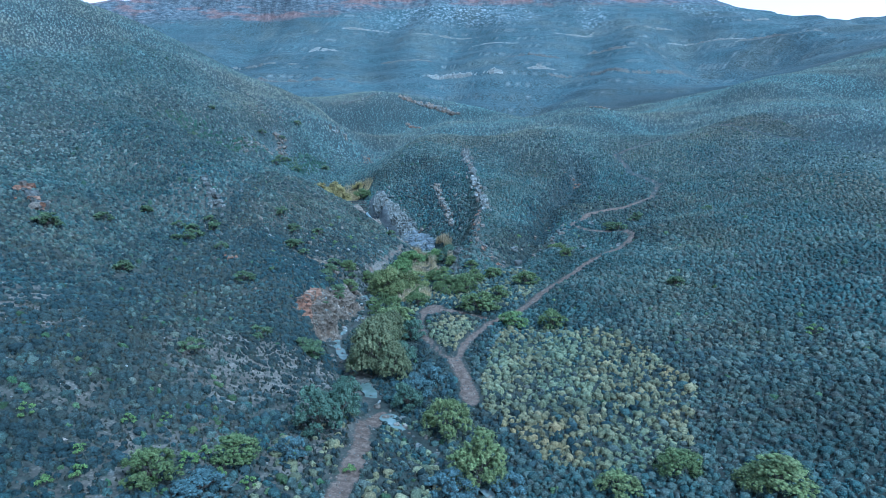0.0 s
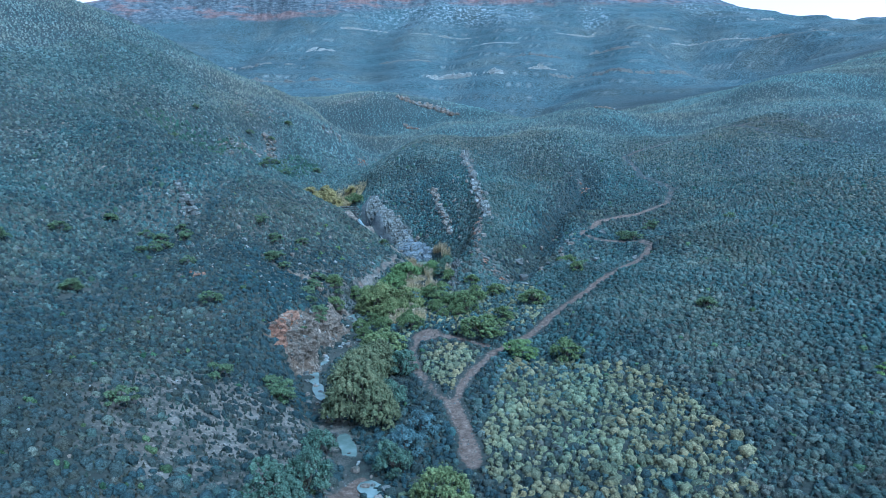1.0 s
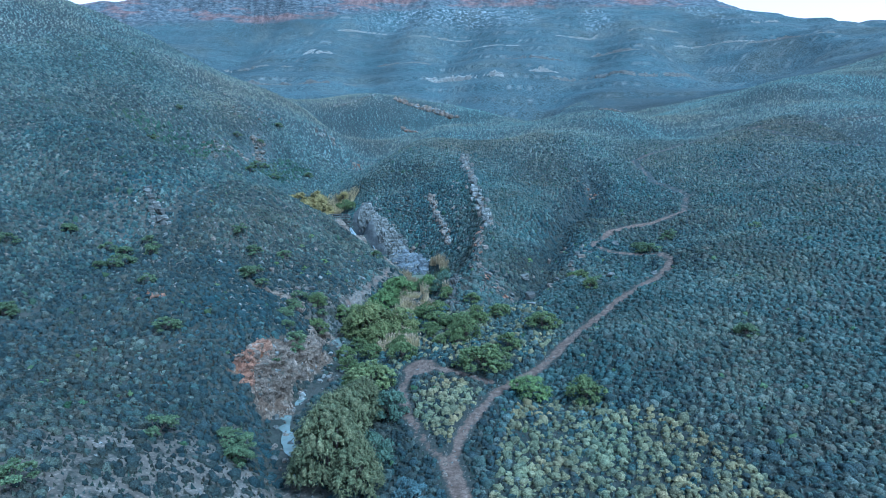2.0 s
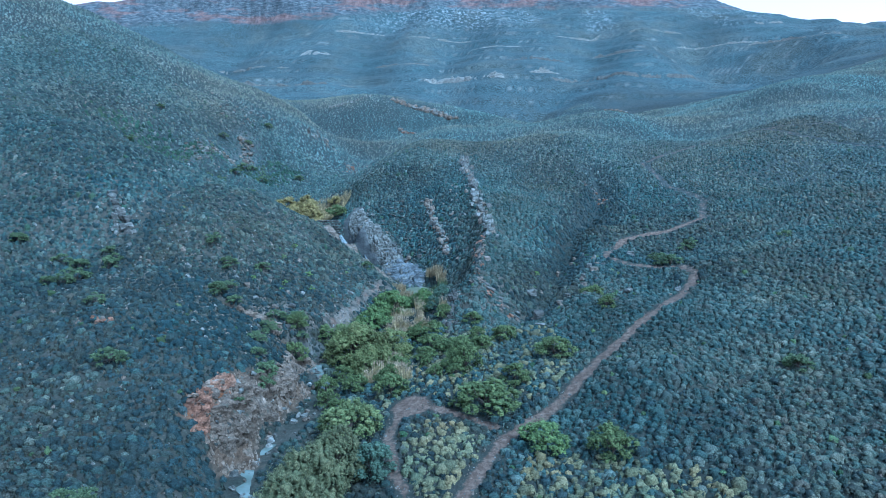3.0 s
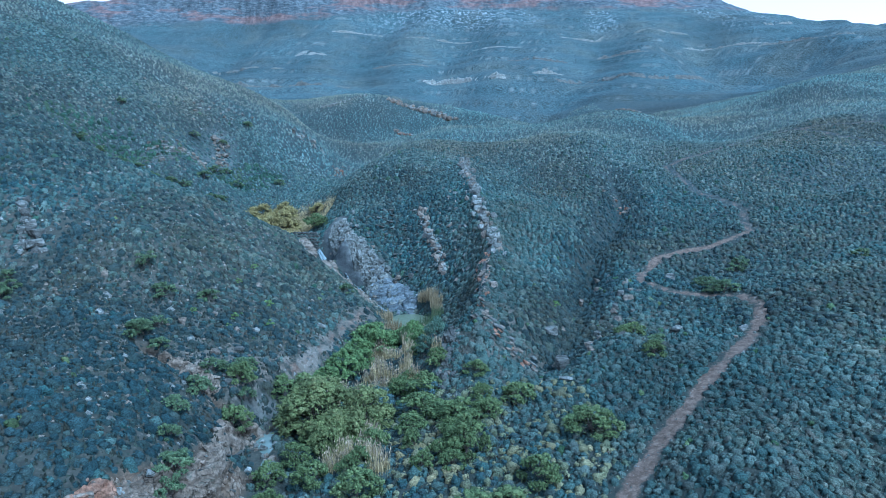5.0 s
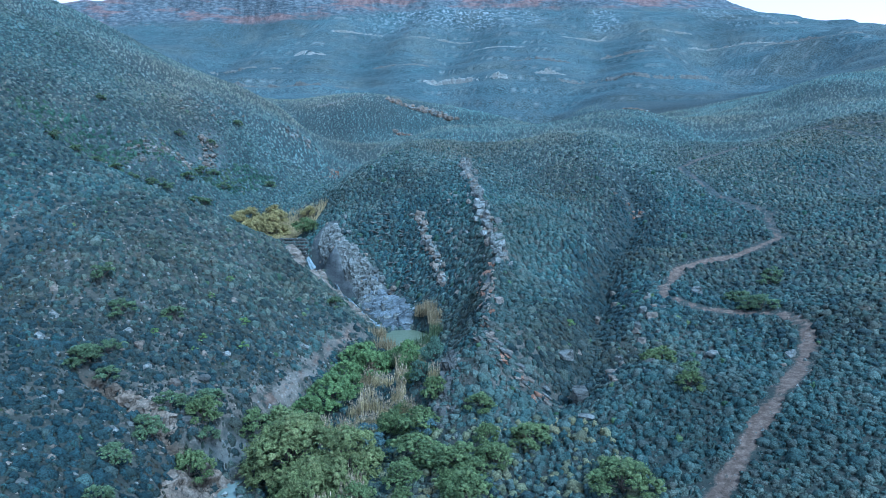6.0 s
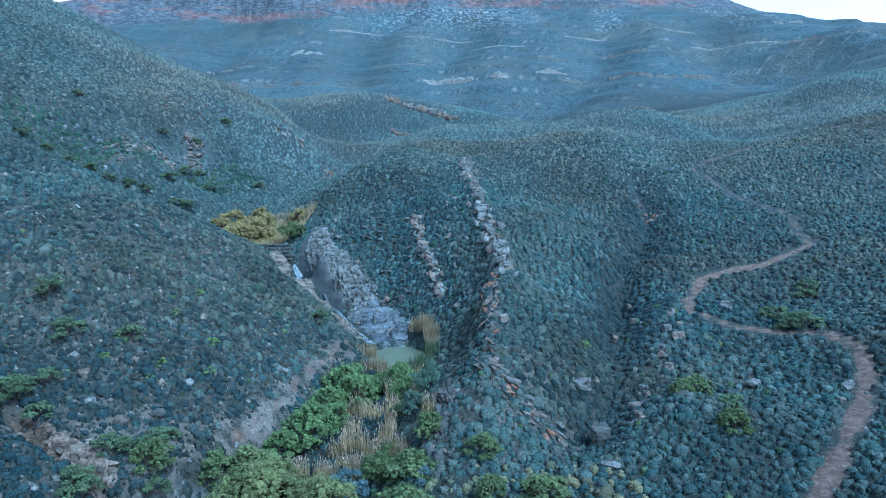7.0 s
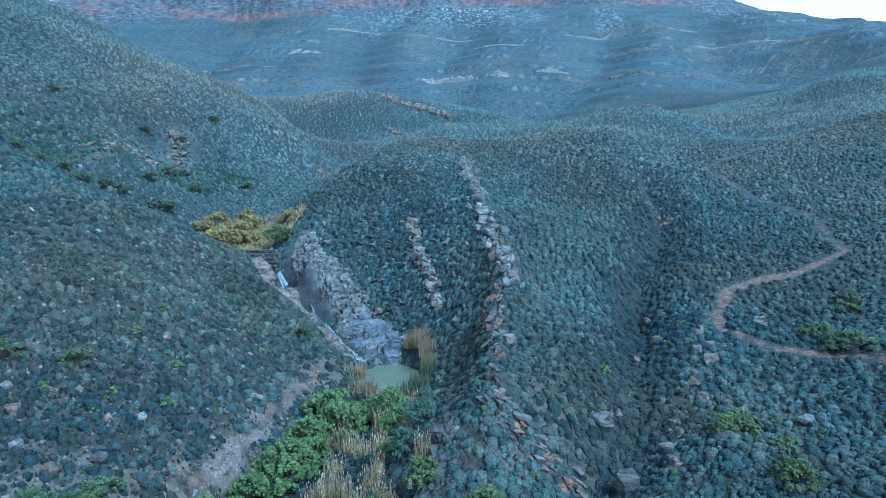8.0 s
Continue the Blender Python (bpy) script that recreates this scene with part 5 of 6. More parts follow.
BARK = bark_material()
FLOOR_RNG = random.Random(68)


def crown_mesh(rng, lobes, leaves, size, material, flat=0.75, droop=0.0):
    """A crown a metre wide and high: uneven lobes, each of many small billows of foliage and loose leaf sprays, with gaps between them."""
    balls = []
    for k in range(lobes):
        a, r = 2.4 * k + rng.uniform(-0.5, 0.5), 0.37 * math.sqrt((k + 0.3) / lobes)
        h = 0.38 + 0.40 * (1 - (r / 0.37) ** 2) * rng.uniform(0.7, 1.15) - 0.16 * rng.random()
        balls.append((np.array((r * math.cos(a), r * math.sin(a), h)), rng.uniform(0.11, 0.20)))
    for k in range(lobes * 2 // 3):
        a = 6.2832 * (k + rng.random()) / (lobes * 2 // 3)
        balls.append((np.array((0.36 * math.cos(a), 0.36 * math.sin(a), rng.uniform(0.10, 0.28))), rng.uniform(0.10, 0.16)))
    vs, fs = [], []
    squash = np.array((1, 1, flat + 0.25))

    def outward():
        d = rng.normal(size=3)
        d /= np.linalg.norm(d)
        if d[2] < -0.3:
            d[2] *= -1
        return d

    def buried(p, c):
        return p[2] < 0.02 or any(np.linalg.norm((p - o) / squash) < q * 0.72 for o, q in balls if o is not c)

    for c, r in balls:
        for _ in range(27):
            d = outward()
            p = c + d * r * rng.uniform(0.55, 0.95) * squash
            if buried(p, c):
                continue
            q, k, turn = r * rng.uniform(0.15, 0.32), len(vs), rng.uniform(0, 6.28)
            for h, w in ((-0.55, 0.8), (0.35, 0.95)):
                for m in range(5):
                    a = turn + 1.2566 * m + h
                    vs.append(p + q * np.array((w * math.cos(a), w * math.sin(a), h - droop * 0.5)) * rng.uniform(0.75, 1.25))
            vs.append(p + q * np.array((0, 0, 1.0)) * rng.uniform(0.85, 1.2))
            for m in range(5):
                e = (m + 1) % 5
                fs += [(k + m, k + e, k + 5 + e), (k + m, k + 5 + e, k + 5 + m), (k + 5 + m, k + 5 + e, k + 10)]
        for _ in range(int(1.5 * leaves) // len(balls)):
            d = outward()
            p = c + d * r * rng.uniform(0.85, 1.3) * squash
            if buried(p, c):
                continue
            n = d + rng.normal(size=3) * 0.6 + (0, 0, 0.3)
            n /= np.linalg.norm(n)
            t = np.cross(n, rng.normal(size=3))
            t = t / np.linalg.norm(t) + np.array((0, 0, -droop)) + d * 0.6
            b = np.cross(n, t)
            s, k = 0.36 * size * rng.uniform(0.6, 1.4), len(vs)
            vs += [p - t * s + b * s * 0.5, p - t * s - b * s * 0.5, p + t * s * 1.5]
            fs.append((k, k + 1, k + 2))
    return mesh_from("foliage", vs, fs, 3, material, True), balls


def stems_mesh(rng, balls, thick):
    """A short trunk that forks into tapered limbs, one to each main lobe."""
    vs, fs = [], []

    def limb(a, b, r0, r1):
        a, b = np.array(a, float), np.array(b, float)
        k = len(vs)
        for t, r in ((0, r0), (0.5, (r0 + r1) / 2), (1, r1)):
            p = a + (b - a) * t + (0.03 * rng.normal(size=3) if t == 0.5 else 0)
            for j in range(5):
                vs.append(p + r * np.array((math.cos(1.2566 * j), math.sin(1.2566 * j), 0)))
        for j in range(5):
            m = (j + 1) % 5
            for q in (0, 5):
                fs.append((k + q + j, k + q + m, k + q + 5 + m, k + q + 5 + j))

    fork = (rng.uniform(-0.03, 0.03), rng.uniform(-0.03, 0.03), 0.16)
    limb((0, 0, -0.06), fork, thick, thick * 0.75)
    for c, r in balls[:9]:
        limb(fork, c, thick * 0.55, thick * 0.15)
    return mesh_from("trunk", vs, fs, 4, BARK, True)


def plant(name, category, label, group, places, material, seed, lobes=9, leaves=1100, size=0.055, flat=0.75, droop=0.0, thick=0.03, shapes=2):
    """Plants of one kind: a few grown shapes, each copied to its places with its own width, height and turn."""
    rng = np.random.default_rng(seed)
    for s in range(shapes):
        mine = places[s::shapes]
        if not mine:
            continue
        top = tagged(new(name), label, category, group)
        foliage, balls = crown_mesh(rng, lobes, leaves, size, material, flat, droop)
        new("crown", foliage).parent = top
        new("trunk", stems_mesh(rng, balls, thick)).parent = top
        spots = [pose(x, y, float(ground(x, y)) - 0.05, 0, 0, rng.uniform(0, 360)) @ Matrix.Diagonal((w, w, h, 1)) for x, y, w, h in mine]
        for m in spots[1:]:
            copy_thing(top, m)
        top.matrix_basis = spots[0]


plant("willow_tree", "tree", "grey-green willow tree with drooping foliage beside the stream", "trees along the stream",
      [(-8.7, 70.0, 7.0, 7.6), (-6.0, 68.0, 4.8, 4.8), (-8.8, 75.5, 6.2, 7.0), (-7.4, 80.5, 5.4, 5.4)], WILLOW, 71, 20, 4200, 0.034, 0.9, 0.5, 0.03)
plant("willow_tree", "tree", "yellow-green willow tree with drooping foliage beside the stream", "trees along the stream",
      [(-10.6, 111.6, 8.6, 6.2), (-5.4, 110.0, 6.6, 5.2), (-8.2, 107.4, 5.4, 4.4)], WILLOW_YELLOW, 70, 16, 4000, 0.034, 0.85, 0.4, 0.03)
plant("olive_shrub", "shrub", "large yellow-green shrub on the valley floor", "large shrubs",
      [(0.4, 53.6, 4.9, 4.8), (3.0, 45.4, 5.4, 4.9), (-7.4, 88.6, 6.6, 4.4), (25.2, 41.2, 5.4, 2.6), (13.6, 42.8, 3.7, 2.2), (-13.1, 118.2, 5.0, 3.2), (23.4, 41.4, 3.1, 2.0)], OLIVE, 72, 12, 2400, 0.028)
plant("blue_shrub", "shrub", "blue-grey leafy shrub beside the stream", "large shrubs",
      [(-12.4, 44.6, 3.0, 2.3), (-3.0, 62.0, 3.8, 3.4), (0.7, 43.0, 4.3, 2.4), (-17.1, 38.6, 4.1, 1.8), (5.4, 43.6, 3.4, 2.2), (-4.6, 115.0, 3.8, 2.8),
       (0.9, 113.0, 3.1, 2.0), (-1.6, 65.2, 3.4, 3.2)], BLUE_LEAF, 73, 10, 1700, 0.030)
plant("teal_shrub", "shrub", "tall blue-green leafy shrub beside the track and stream", "large shrubs",
      [(-11.2, 49.8, 4.7, 4.8), (-9.8, 54.0, 4.2, 4.2), (-3.8, 59.2, 3.6, 3.2), (-10.6, 62.0, 3.4, 2.8), (-4.4, 80.4, 4.2, 3.4), (-5.0, 72.0, 4.0, 3.6), (0.3, 121.6, 2.8, 2.6), (1.3, 125.0, 2.8, 2.6), (1.6, 129.0, 2.6, 2.4), (-0.6, 130.6, 2.6, 2.2)], TEAL_LEAF, 69, 11, 1800, 0.030)
plant("green_shrub", "shrub", "dark green rounded shrub among the scrub", "large shrubs",
      [(-20.6, 38.8, 4.0, 3.2), (-16.1, 43.2, 4.2, 2.3), (18.8, 44.4, 4.2, 2.7), (5.7, 90.2, 7.0, 3.4), (4.1, 99.9, 4.3, 4.0), (14.6, 101.4, 5.1, 3.0), (15.4, 80.8, 4.2, 3.0), (9.2, 95.5, 3.5, 2.6), (0.2, 109.9, 4.7, 2.8),
       (0.5, 113.8, 4.5, 2.6), (3.5, 106.9, 4.4, 2.4), (3.6, 103.9, 4.0, 2.0), (-18.4, 112.6, 3.4, 2.6), (-15.2, 116.3, 4.1, 2.8), (-17.8, 108.2, 3.9, 3.4), (9.5, 109.2, 3.7, 2.2), (23.7, 113.0, 2.8, 2.0), (22.2, 118.5, 2.1, 1.5),
       (23.8, 120.0, 3.2, 1.9), (5.6, 114.2, 3.1, 1.8), (-4.2, 95.5, 4.0, 3.0), (-12.2, 100.4, 2.8, 2.2), (-10.8, 104.0, 3.2, 2.6), (-13.4, 113.6, 3.0, 2.4), (-11.2, 96.4, 2.8, 2.2), (-9.6, 93.4, 3.2, 2.4), (-8.4, 99.6, 3.4, 2.6), (1.6, 117.6, 3.0, 2.6), (-2.6, 116.4, 3.0, 2.4)]
      + [(x, y, FLOOR_RNG.uniform(1.8, 3.4), FLOOR_RNG.uniform(1.3, 2.4)) for x, y in [(FLOOR_RNG.uniform(-12, 7), FLOOR_RNG.uniform(97, 124)) for _ in range(60)] if track_off(x, y) > 1.2 and off(x, y, STREAM)[0] > 1.5 and (y < 114 or x < 1.5)][:24], GREEN_LEAF, 74, 10, 1700, 0.030, shapes=3)
plant("hillside_shrub", "shrub", "green shrub standing out on the slope", "shrubs on the slopes",
      [(x, y, 0.72 * w, 0.75 * h) for x, y, w, h in [(38.0, 133.7, 5.1, 2.9), (39.0, 130.2, 5.5, 3.1), (45.9, 141.5, 4.4, 2.3), (-13.0, 145.4, 4.0, 3.2), (-19.0, 115.5, 4.6, 2.0), (-16.8, 93.2, 3.2, 2.8), (-19.4, 98.8, 2.9, 2.2), (-18.3, 108.8, 2.9, 2.3), (-48.5, 111.0, 4.2, 3.2),
       (-46.3, 117.7, 4.4, 3.2), (-66.8, 98.9, 6.4, 4.2), (-47.6, 112.2, 5.4, 3.2), (-15.7, 68.9, 4.3, 2.8), (-17.5, 71.5, 4.0, 2.4), (-20.4, 107.9, 3.6, 2.4), (-18.2, 88.6, 2.2, 1.6), (-60.6, 191.5, 5.0, 3.0), (-57.6, 192.3, 5.5, 3.2), (-55.7, 198.3, 5.5, 3.4),
       (-58.4, 213.2, 6.0, 4.0), (-66.7, 220.3, 5.0, 3.2), (-58.5, 240.7, 5.5, 3.4), (-44, 222.8, 5.2, 3.4), (-52.5, 211.4, 6.0, 4.0), (-50.3, 193.6, 6.0, 3.6), (-52.1, 192.6, 5.0, 3.0), (-78.6, 187.5, 5.5, 2.8), (-75.5, 190, 4.5, 2.6), (-72, 191, 4.5, 2.6),
       (-79.7, 208.1, 4.5, 2.6), (-61, 226, 4.6, 3.0), (-57, 217, 4.4, 3.0), (-64, 190, 4.4, 2.6), (-68, 191, 5.0, 2.8),
       (-27.4, 114.3, 3.8, 2.3), (-29.2, 117.7, 3.6, 2.2), (-21.1, 112.6, 4.1, 2.5), (-21.2, 108.3, 3.7, 2.2), (-19.3, 114.7, 3.5, 2.1), (-27.2, 126.9, 4.1, 2.5), (-31.8, 124.9, 5.1, 3.0), (-35.4, 128.3, 4.8, 2.9), (-29.9, 115, 4.8, 2.9), (-48.5, 122.1, 3.8, 2.3),
       (-53.6, 118.4, 4.4, 2.6), (-50.9, 111.1, 3.9, 2.3), (-19.1, 114.1, 3.7, 2.2), (-17.7, 111.3, 3.6, 2.2), (-21, 103.6, 3.8, 2.3), (-17.4, 95.4, 5.1, 3.0), (-29.6, 114.3, 4.9, 2.9), (-30.6, 89.3, 4.9, 2.9), (-49.7, 90.4, 4.8, 2.9), (-38, 100.1, 3.7, 2.2),
       (-60.9, 120.4, 4.0, 2.4), (-25.8, 58, 4.5, 2.7), (-22.1, 69.2, 4.7, 2.8), (-16, 70.6, 4.9, 3.0), (-64.1, 110.7, 5.0, 3.0), (36.8, 91.6, 3.6, 2.1), (36.7, 90.9, 4.5, 2.7), (37.7, 130.8, 4.6, 2.8), (47.6, 143.4, 4.3, 2.6), (25.6, 116.9, 3.7, 2.2),
       (62, 137.7, 4.3, 2.6), (-46.9, 120.2, 3.6, 2.1), (-50.4, 117.5, 5.1, 3.0), (-66.6, 99.4, 5.0, 3.0), (-49.5, 89.9, 4.4, 2.6), (-60.7, 120.4, 3.9, 2.4)]], HILL_LEAF, 75, 6, 700, 0.032, shapes=3)
plant("lush_shrub", "shrub", "bright green leafy shrub in the wet valley floor", "large shrubs",
      [(-9.7, 124.6, 6.2, 4.2), (-6.3, 131.6, 5.2, 4.6), (-1.0, 127.5, 3.2, 2.8), (10.3, 83.2, 4.6, 2.9), (-11.6, 122.0, 3.6, 2.8), (-3.4, 135.0, 3.4, 2.8), (-9.0, 130.0, 4.4, 3.4), (-7.4, 134.0, 5.8, 4.6), (-2.0, 133.2, 4.2, 3.4), (-8.0, 127.4, 3.6, 3.0)], LUSH_LEAF, 76, 11, 2200, 0.028)
plant("lime_bush", "bush", "small lime-green rounded bush on the slope", "lime-green bushes",
      [(-31.7, 42.5, 1.5, 1.2), (-25.1, 38.0, 1.4, 1.1), (-25.5, 45.4, 1.4, 1.0), (-19.3, 41.6, 1.7, 1.4), (-18.5, 42.9, 1.5, 1.2), (-26.3, 36.3, 1.2, 1.0), (-16.4, 40.4, 1.4, 1.1), (-26.6, 40.5, 1.2, 0.9), (-23.1, 46.7, 1.2, 0.9),
       (-20.4, 38.6, 1.2, 0.9), (-14.2, 40.1, 1.3, 1.0), (-15.3, 42.1, 1.3, 1.0), (-19.3, 125.5, 1.5, 1.2), (-20.8, 130.7, 1.6, 1.0), (-25.4, 133.0, 1.1, 0.8), (-27.6, 123.4, 1.1, 0.8), (-23.0, 122.0, 1.0, 0.8), (16.6, 128.2, 1.2, 1.0),
       (-23.1, 124.6, 1.3, 1.0), (-24.4, 136.6, 1.2, 0.9), (43.7, 67.2, 2.1, 1.5), (-7.4, 43.9, 1.2, 0.9)], LIME_LEAF, 77, 4, 200, 0.055, thick=0.02)
plant("golden_willow", "tree", "golden-yellow autumn willow in the reed bed", "trees in the reed bed",
      [(-32.0, 179.5, 8.6, 5.6), (-41.0, 193.0, 8.0, 5.0), (-36.0, 197.0, 7.0, 4.8), (-28.5, 198.5, 4.2, 3.2), (-37.0, 184.0, 5.5, 4.2)], GOLD_LEAF, 78, 12, 2200, 0.04, 0.9, 0.4)
plant("green_shrub", "shrub", "dark green shrub beside the weir", "trees in the reed bed", [(-24.6, 177.0, 5.0, 4.2), (-22.4, 174.8, 3.6, 3.0)], GREEN_LEAF, 79, 10, 1700, 0.030, shapes=1)


def reed_mesh(rng, blades, material, plumes=False):
    """Upright reeds a metre high in a tuft a metre wide; or the plumes alone, at the same tips."""
    vs, fs = [], []
    for _ in range(blades):
        a, r = rng.uniform(0, 6.2832), 0.46 * math.sqrt(rng.random())
        base = np.array((r * math.cos(a), r * math.sin(a), 0.0))
        tip = base + np.array((rng.normal() * 0.07 + base[0] * 0.06, rng.normal() * 0.07 + base[1] * 0.06, rng.uniform(0.6, 1.0)))
        side = np.array((math.cos(a * 7), math.sin(a * 7), 0)) * rng.uniform(0.007, 0.014)
        k, crest, twist = len(vs), rng.random() < 0.45, rng.normal(size=3) * 0.02
        if plumes:
            if crest:
                d = (tip - base) / np.linalg.norm(tip - base)
                vs += [tip - d * 0.03, tip + side * 2.4 + d * 0.05, tip + d * 0.16, tip - side * 2.4 + d * 0.05]
                fs += [(k, k + 1, k + 2), (k, k + 2, k + 3)]
        else:
            bend = base + (tip - base) * 0.55 + twist
            vs += [base - side, base + side, bend - side, bend + side, tip]
            fs += [(k, k + 1, k + 3), (k, k + 3, k + 2), (k + 2, k + 3, k + 4)]
    return mesh_from("reed_plume" if plumes else "reed_stalk", vs, fs, 3, material)


def reeds(label, group, places, material, plumed, seed, blades=170):
    for s in range(2):
        top = tagged(new("reed_clump"), label, "reeds", group)
        tagged(new("reed_stalk", reed_mesh(np.random.default_rng(seed + s), blades, material)), kind="stuff").parent = top
        if plumed:
            tagged(new("reed_plume", reed_mesh(np.random.default_rng(seed + s), blades, PLUME, True)), kind="stuff").parent = top
        rng = random.Random(seed + s)
        spots = [pose(x, y, float(ground(x, y)) - 0.05, 0, 0, rng.uniform(0, 360)) @ Matrix.Diagonal((w, w, h, 1)) for x, y, w, h in places[s::2]]
        for m in spots[1:]:
            copy_thing(top, m)
        top.matrix_basis = spots[0]


REED_SPOTS = random.Random(80)
REED_PATCHES = [(-6.0, 101.6, 2.0, 1.4, 9), (-5.0, 120.4, 1.6, 1.8, 7), (-1.5, 119.4, 1.2, 1.6, 6), (-6.8, 117.4, 1.6, 1.0, 5), (-2.8, 124.2, 2.2, 2.0, 7), (-5.2, 130.6, 1.2, 2.0, 4), (-2.0, 128.2, 0.9, 1.4, 4), (-9.6, 117.6, 1.0, 0.8, 3), (-4.8, 105.4, 1.2, 1.2, 4), (-0.9, 136.0, 0.8, 1.4, 3)]
reeds("tall dry straw-coloured reeds with pale plumes", "reeds along the stream",
      [(x + REED_SPOTS.gauss(0, 0.95 * a), y + REED_SPOTS.gauss(0, 0.95 * b), REED_SPOTS.uniform(1.0, 2.0), REED_SPOTS.uniform(1.1, 2.2)) for x, y, a, b, n in REED_PATCHES for _ in range(n)], REED, True, 81, 120)
reeds("orange-brown dry reeds beside the pool", "reeds round the pool",
      [(0.4, 149.0, 2.4, 2.6), (1.2, 146.8, 2.2, 2.6), (1.4, 144.0, 2.0, 2.4), (-6.8, 143.5, 3.0, 2.0), (-5.4, 139.6, 3.2, 1.9), (-3.2, 137.6, 3.0, 1.7), (-1.0, 150.2, 2.0, 2.2)], REED_ORANGE, False, 83, 220)
reeds("green reeds in the wet valley floor", "reeds along the stream", [(-2.2, 132.2, 3.0, 2.6), (-0.4, 136.2, 2.6, 2.4), (0.6, 137.8, 2.4, 2.2), (-7.4, 136.0, 2.6, 2.2), (1.4, 140.6, 2.0, 2.2)], REED_GREEN, False, 85, 200)


def reed_field():
    rng = np.random.default_rng(88)
    shapes = []
    for k in range(4):
        me = reed_mesh(rng, 26, REED)
        v = np.array([q.co for q in me.vertices])
        shapes.append((v, np.array([tuple(p.vertices) for p in me.polygons])))
        bpy.data.meshes.remove(me)
    x, y = seeds(-44, -20, 173, 204, 0.85, rng)
    m = np.hypot((x - REED_BED[0]) / 10, (y - REED_BED[1]) / 14) < 1
    k = int(m.sum())
    ob = scatter("reed_bed", shapes, x[m], y[m], rng.uniform(1.2, 1.9, k), rng.uniform(0.7, 1.1, k), REED, "pale dry reeds filling the flat above the waterfall", rng)
    ob["category"] = "reeds"


reed_field()


def loose_stones():
    """Small angular stones that lie between the bushes."""
    rng = np.random.default_rng(91)
    shapes = []
    for k in range(5):
        v = np.array([(0.5, 0, 0), (-0.5, 0.1, 0), (0, 0.45, 0), (0.1, -0.45, 0), (0.05, 0, 0.4), (0.25, 0.2, 0.28)]) * rng.uniform(0.7, 1.3, (6, 3))
        shapes.append((v, np.array([(0, 5, 4), (0, 2, 5), (2, 4, 5), (2, 1, 4), (1, 3, 4), (3, 0, 4)])))
    x, y = seeds(-70, 75, 34, 200, 1.5, rng)
    m = (rng.random(x.size) < 0.22 + 0.5 * ((x < -10) & (y > 100)) + 0.25 * (x < -10)) & (off(x, y, STREAM)[0] > 1.2)
    k = int(m.sum())
    more_x, more_y = seeds(-44, -9, 96, 152, 0.95, rng)
    few = (rng.random(more_x.size) < 0.72) & (off(more_x, more_y, STREAM)[0] > 2.5)
    x, y = np.concatenate((x[m], more_x[few])), np.concatenate((y[m], more_y[few]))
    k = len(x)
    hill_x, hill_y = seeds(-118, -22, 96, 275, 1.9, rng)
    m = (rng.random(hill_x.size) < 0.1 + 0.8 * step(-0.1, 0.4, waves(hill_x, hill_y, 18, 93, 3))) & (off(hill_x, hill_y, STREAM)[0] > 3)
    big = np.concatenate((np.ones(k), np.full(int(m.sum()), 2.0)))
    x, y = np.concatenate((x, hill_x[m])), np.concatenate((y, hill_y[m]))
    k = len(x)
    pick = rng.random(k)
    for name, mat, sel in (("pale_stones", ROCK_PALE, pick < 0.5), ("pink_stones", ROCK_TAN, pick >= 0.5)):
        s = big * rng.uniform(0.15, 0.42, k) * rng.choice((1, 1, 1, 1, 1.8), k)
        ob = scatter(name, shapes, x[sel], y[sel], s[sel], rng.uniform(0.6, 1.1, k)[sel], mat, "small stones lying between the scrub bushes", rng)
        ob["category"] = "stones"


loose_stones()


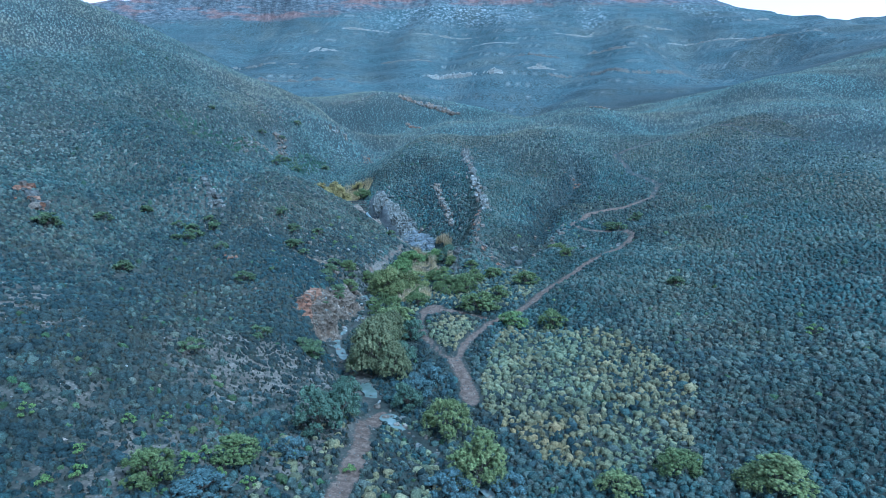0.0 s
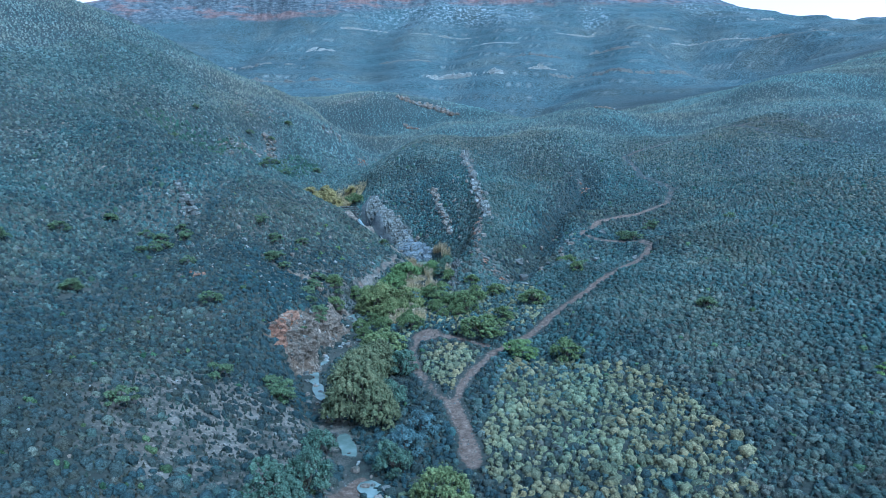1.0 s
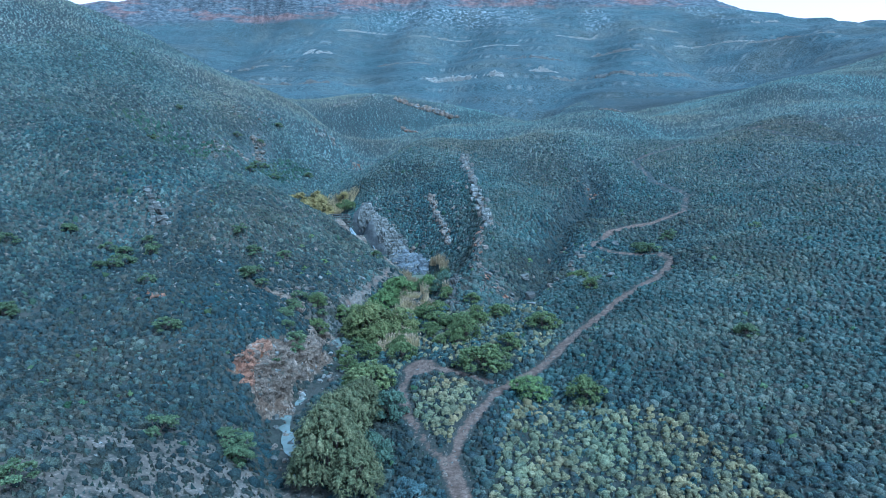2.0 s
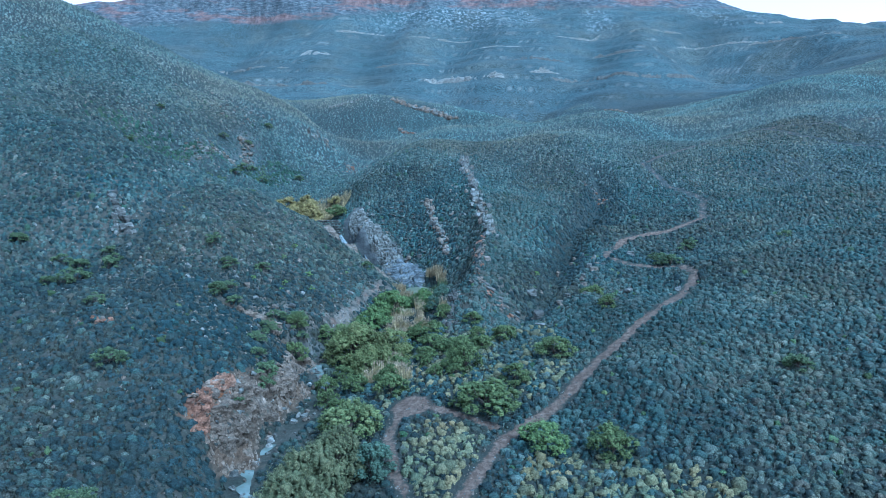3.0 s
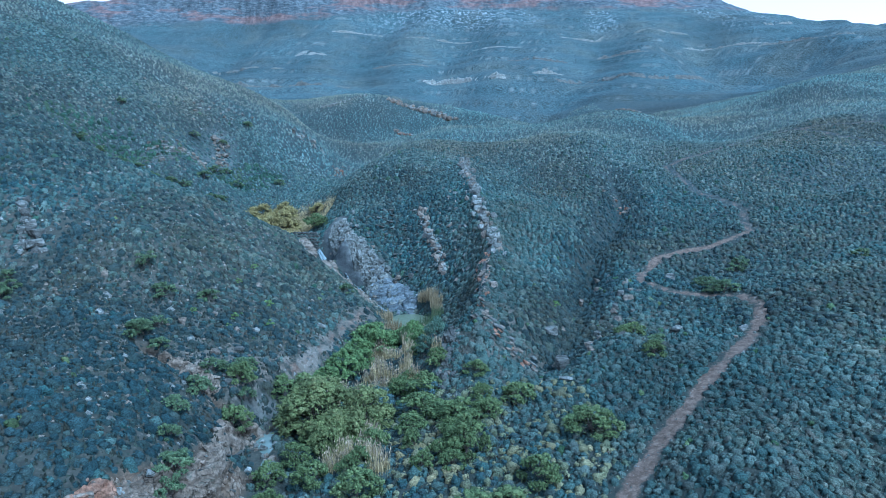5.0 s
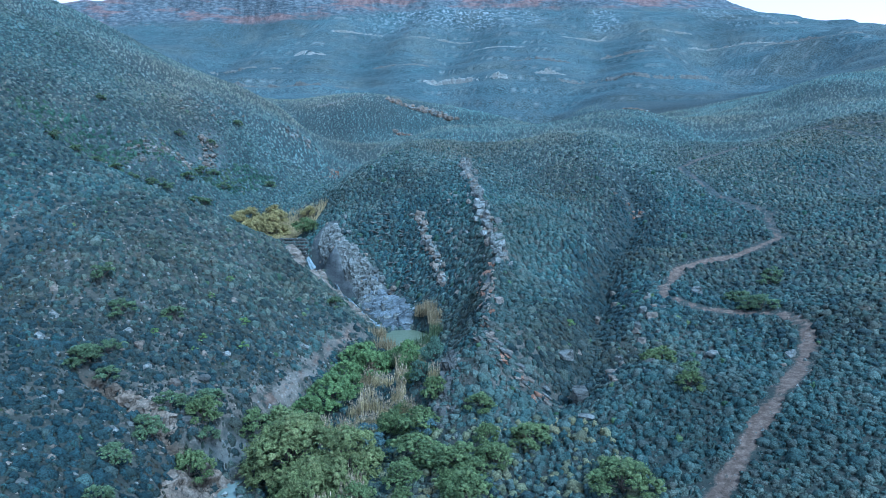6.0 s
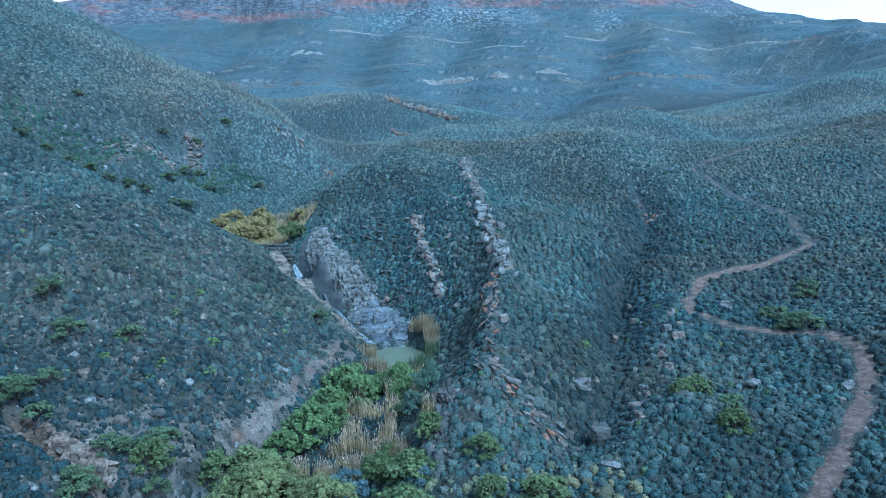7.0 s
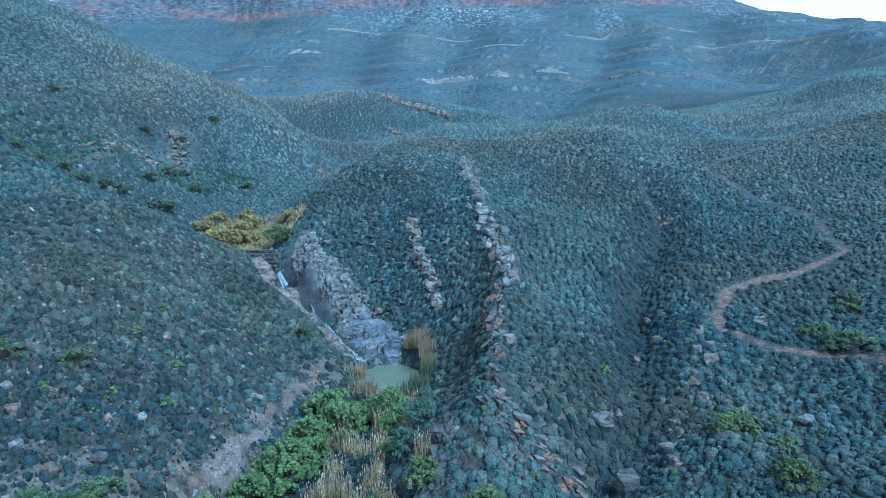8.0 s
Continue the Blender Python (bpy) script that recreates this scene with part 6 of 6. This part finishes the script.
def bank_rubble():
    """Small broken rock that lies all over the cut bank."""
    rng = np.random.default_rng(95)
    shapes = []
    for k in range(5):
        v = np.array([(0.5, 0, -0.1), (-0.5, 0.1, -0.1), (0, 0.45, -0.1), (0.1, -0.45, -0.1), (0.05, 0, 0.4), (0.25, 0.2, 0.28)]) * rng.uniform(0.7, 1.3, (6, 3))
        shapes.append((v, np.array([(0, 5, 4), (0, 2, 5), (2, 4, 5), (2, 1, 4), (1, 3, 4), (3, 0, 4)])))
    x, y = seeds(-24, -13, 82, 114, 0.36, rng)
    cover = rock_cover(x, y, np.zeros(x.size))
    m = (np.maximum(cover[1], cover[2]) > 0.4) & (rng.random(x.size) < 0.5)
    x, y, red = x[m], y[m], (cover[2][m] > 0.5)
    for name, mat, sel in (("tan_rubble", ROCK_BANK, ~red), ("rust_rubble", ROCK_RUST, red)):
        k = int(sel.sum())
        ob = scatter(name, shapes, x[sel], y[sel], rng.uniform(0.2, 0.6, k) * rng.choice((1, 1, 1, 1.8), k), rng.uniform(1.2, 2.4, k), mat, "broken stones lying on the eroded cut bank", rng)
        ob["category"] = "stones"


bank_rubble()


def track_stones():
    """Pebbles and small stones on the tracks and along their edges."""
    rng = np.random.default_rng(97)
    shapes = []
    for k in range(5):
        v = np.array([(0.5, 0, -0.1), (-0.5, 0.1, -0.1), (0, 0.45, -0.1), (0.1, -0.45, -0.1), (0.05, 0, 0.4)]) * rng.uniform(0.7, 1.3, (5, 3))
        shapes.append((v, np.array([(0, 2, 4), (2, 1, 4), (1, 3, 4), (3, 0, 4)])))
    x, y = [], []
    for path, half in ((TRACK_LOW[1:], 0.9), (TRACK_FORD, 0.8), (TRACK_EAST, 0.75), (TRACK_HILL, 0.6), (TRACK_WEST, 0.5), (FOOTPATH, 0.9)):
        pts = spread(path, 0.12)
        n = len(pts)
        edge = rng.choice((-1, 1), n) * half * rng.uniform(0.75, 1.5, n)
        side = np.where(rng.random(n) < 0.65, edge, rng.uniform(-half, half, n))
        d = np.gradient(pts[:, :2], axis=0)
        d /= np.linalg.norm(d, axis=1)[:, None]
        x.append(pts[:, 0] + d[:, 1] * side)
        y.append(pts[:, 1] - d[:, 0] * side)
    x, y = np.concatenate(x), np.concatenate(y)
    pick = rng.random(x.size) < 0.6
    for name, mat, sel in (("track_stones", ROCK_TAN, pick), ("pale_track_stones", ROCK_PALE, ~pick)):
        k = int(sel.sum())
        ob = scatter(name, shapes, x[sel], y[sel], rng.uniform(0.08, 0.26, k) * rng.choice((1, 1, 1, 1.7), k), rng.uniform(0.6, 1.2, k), mat, "small stones lying on the dirt track and along its edges", rng)
        ob["category"] = "stones"


track_stones()
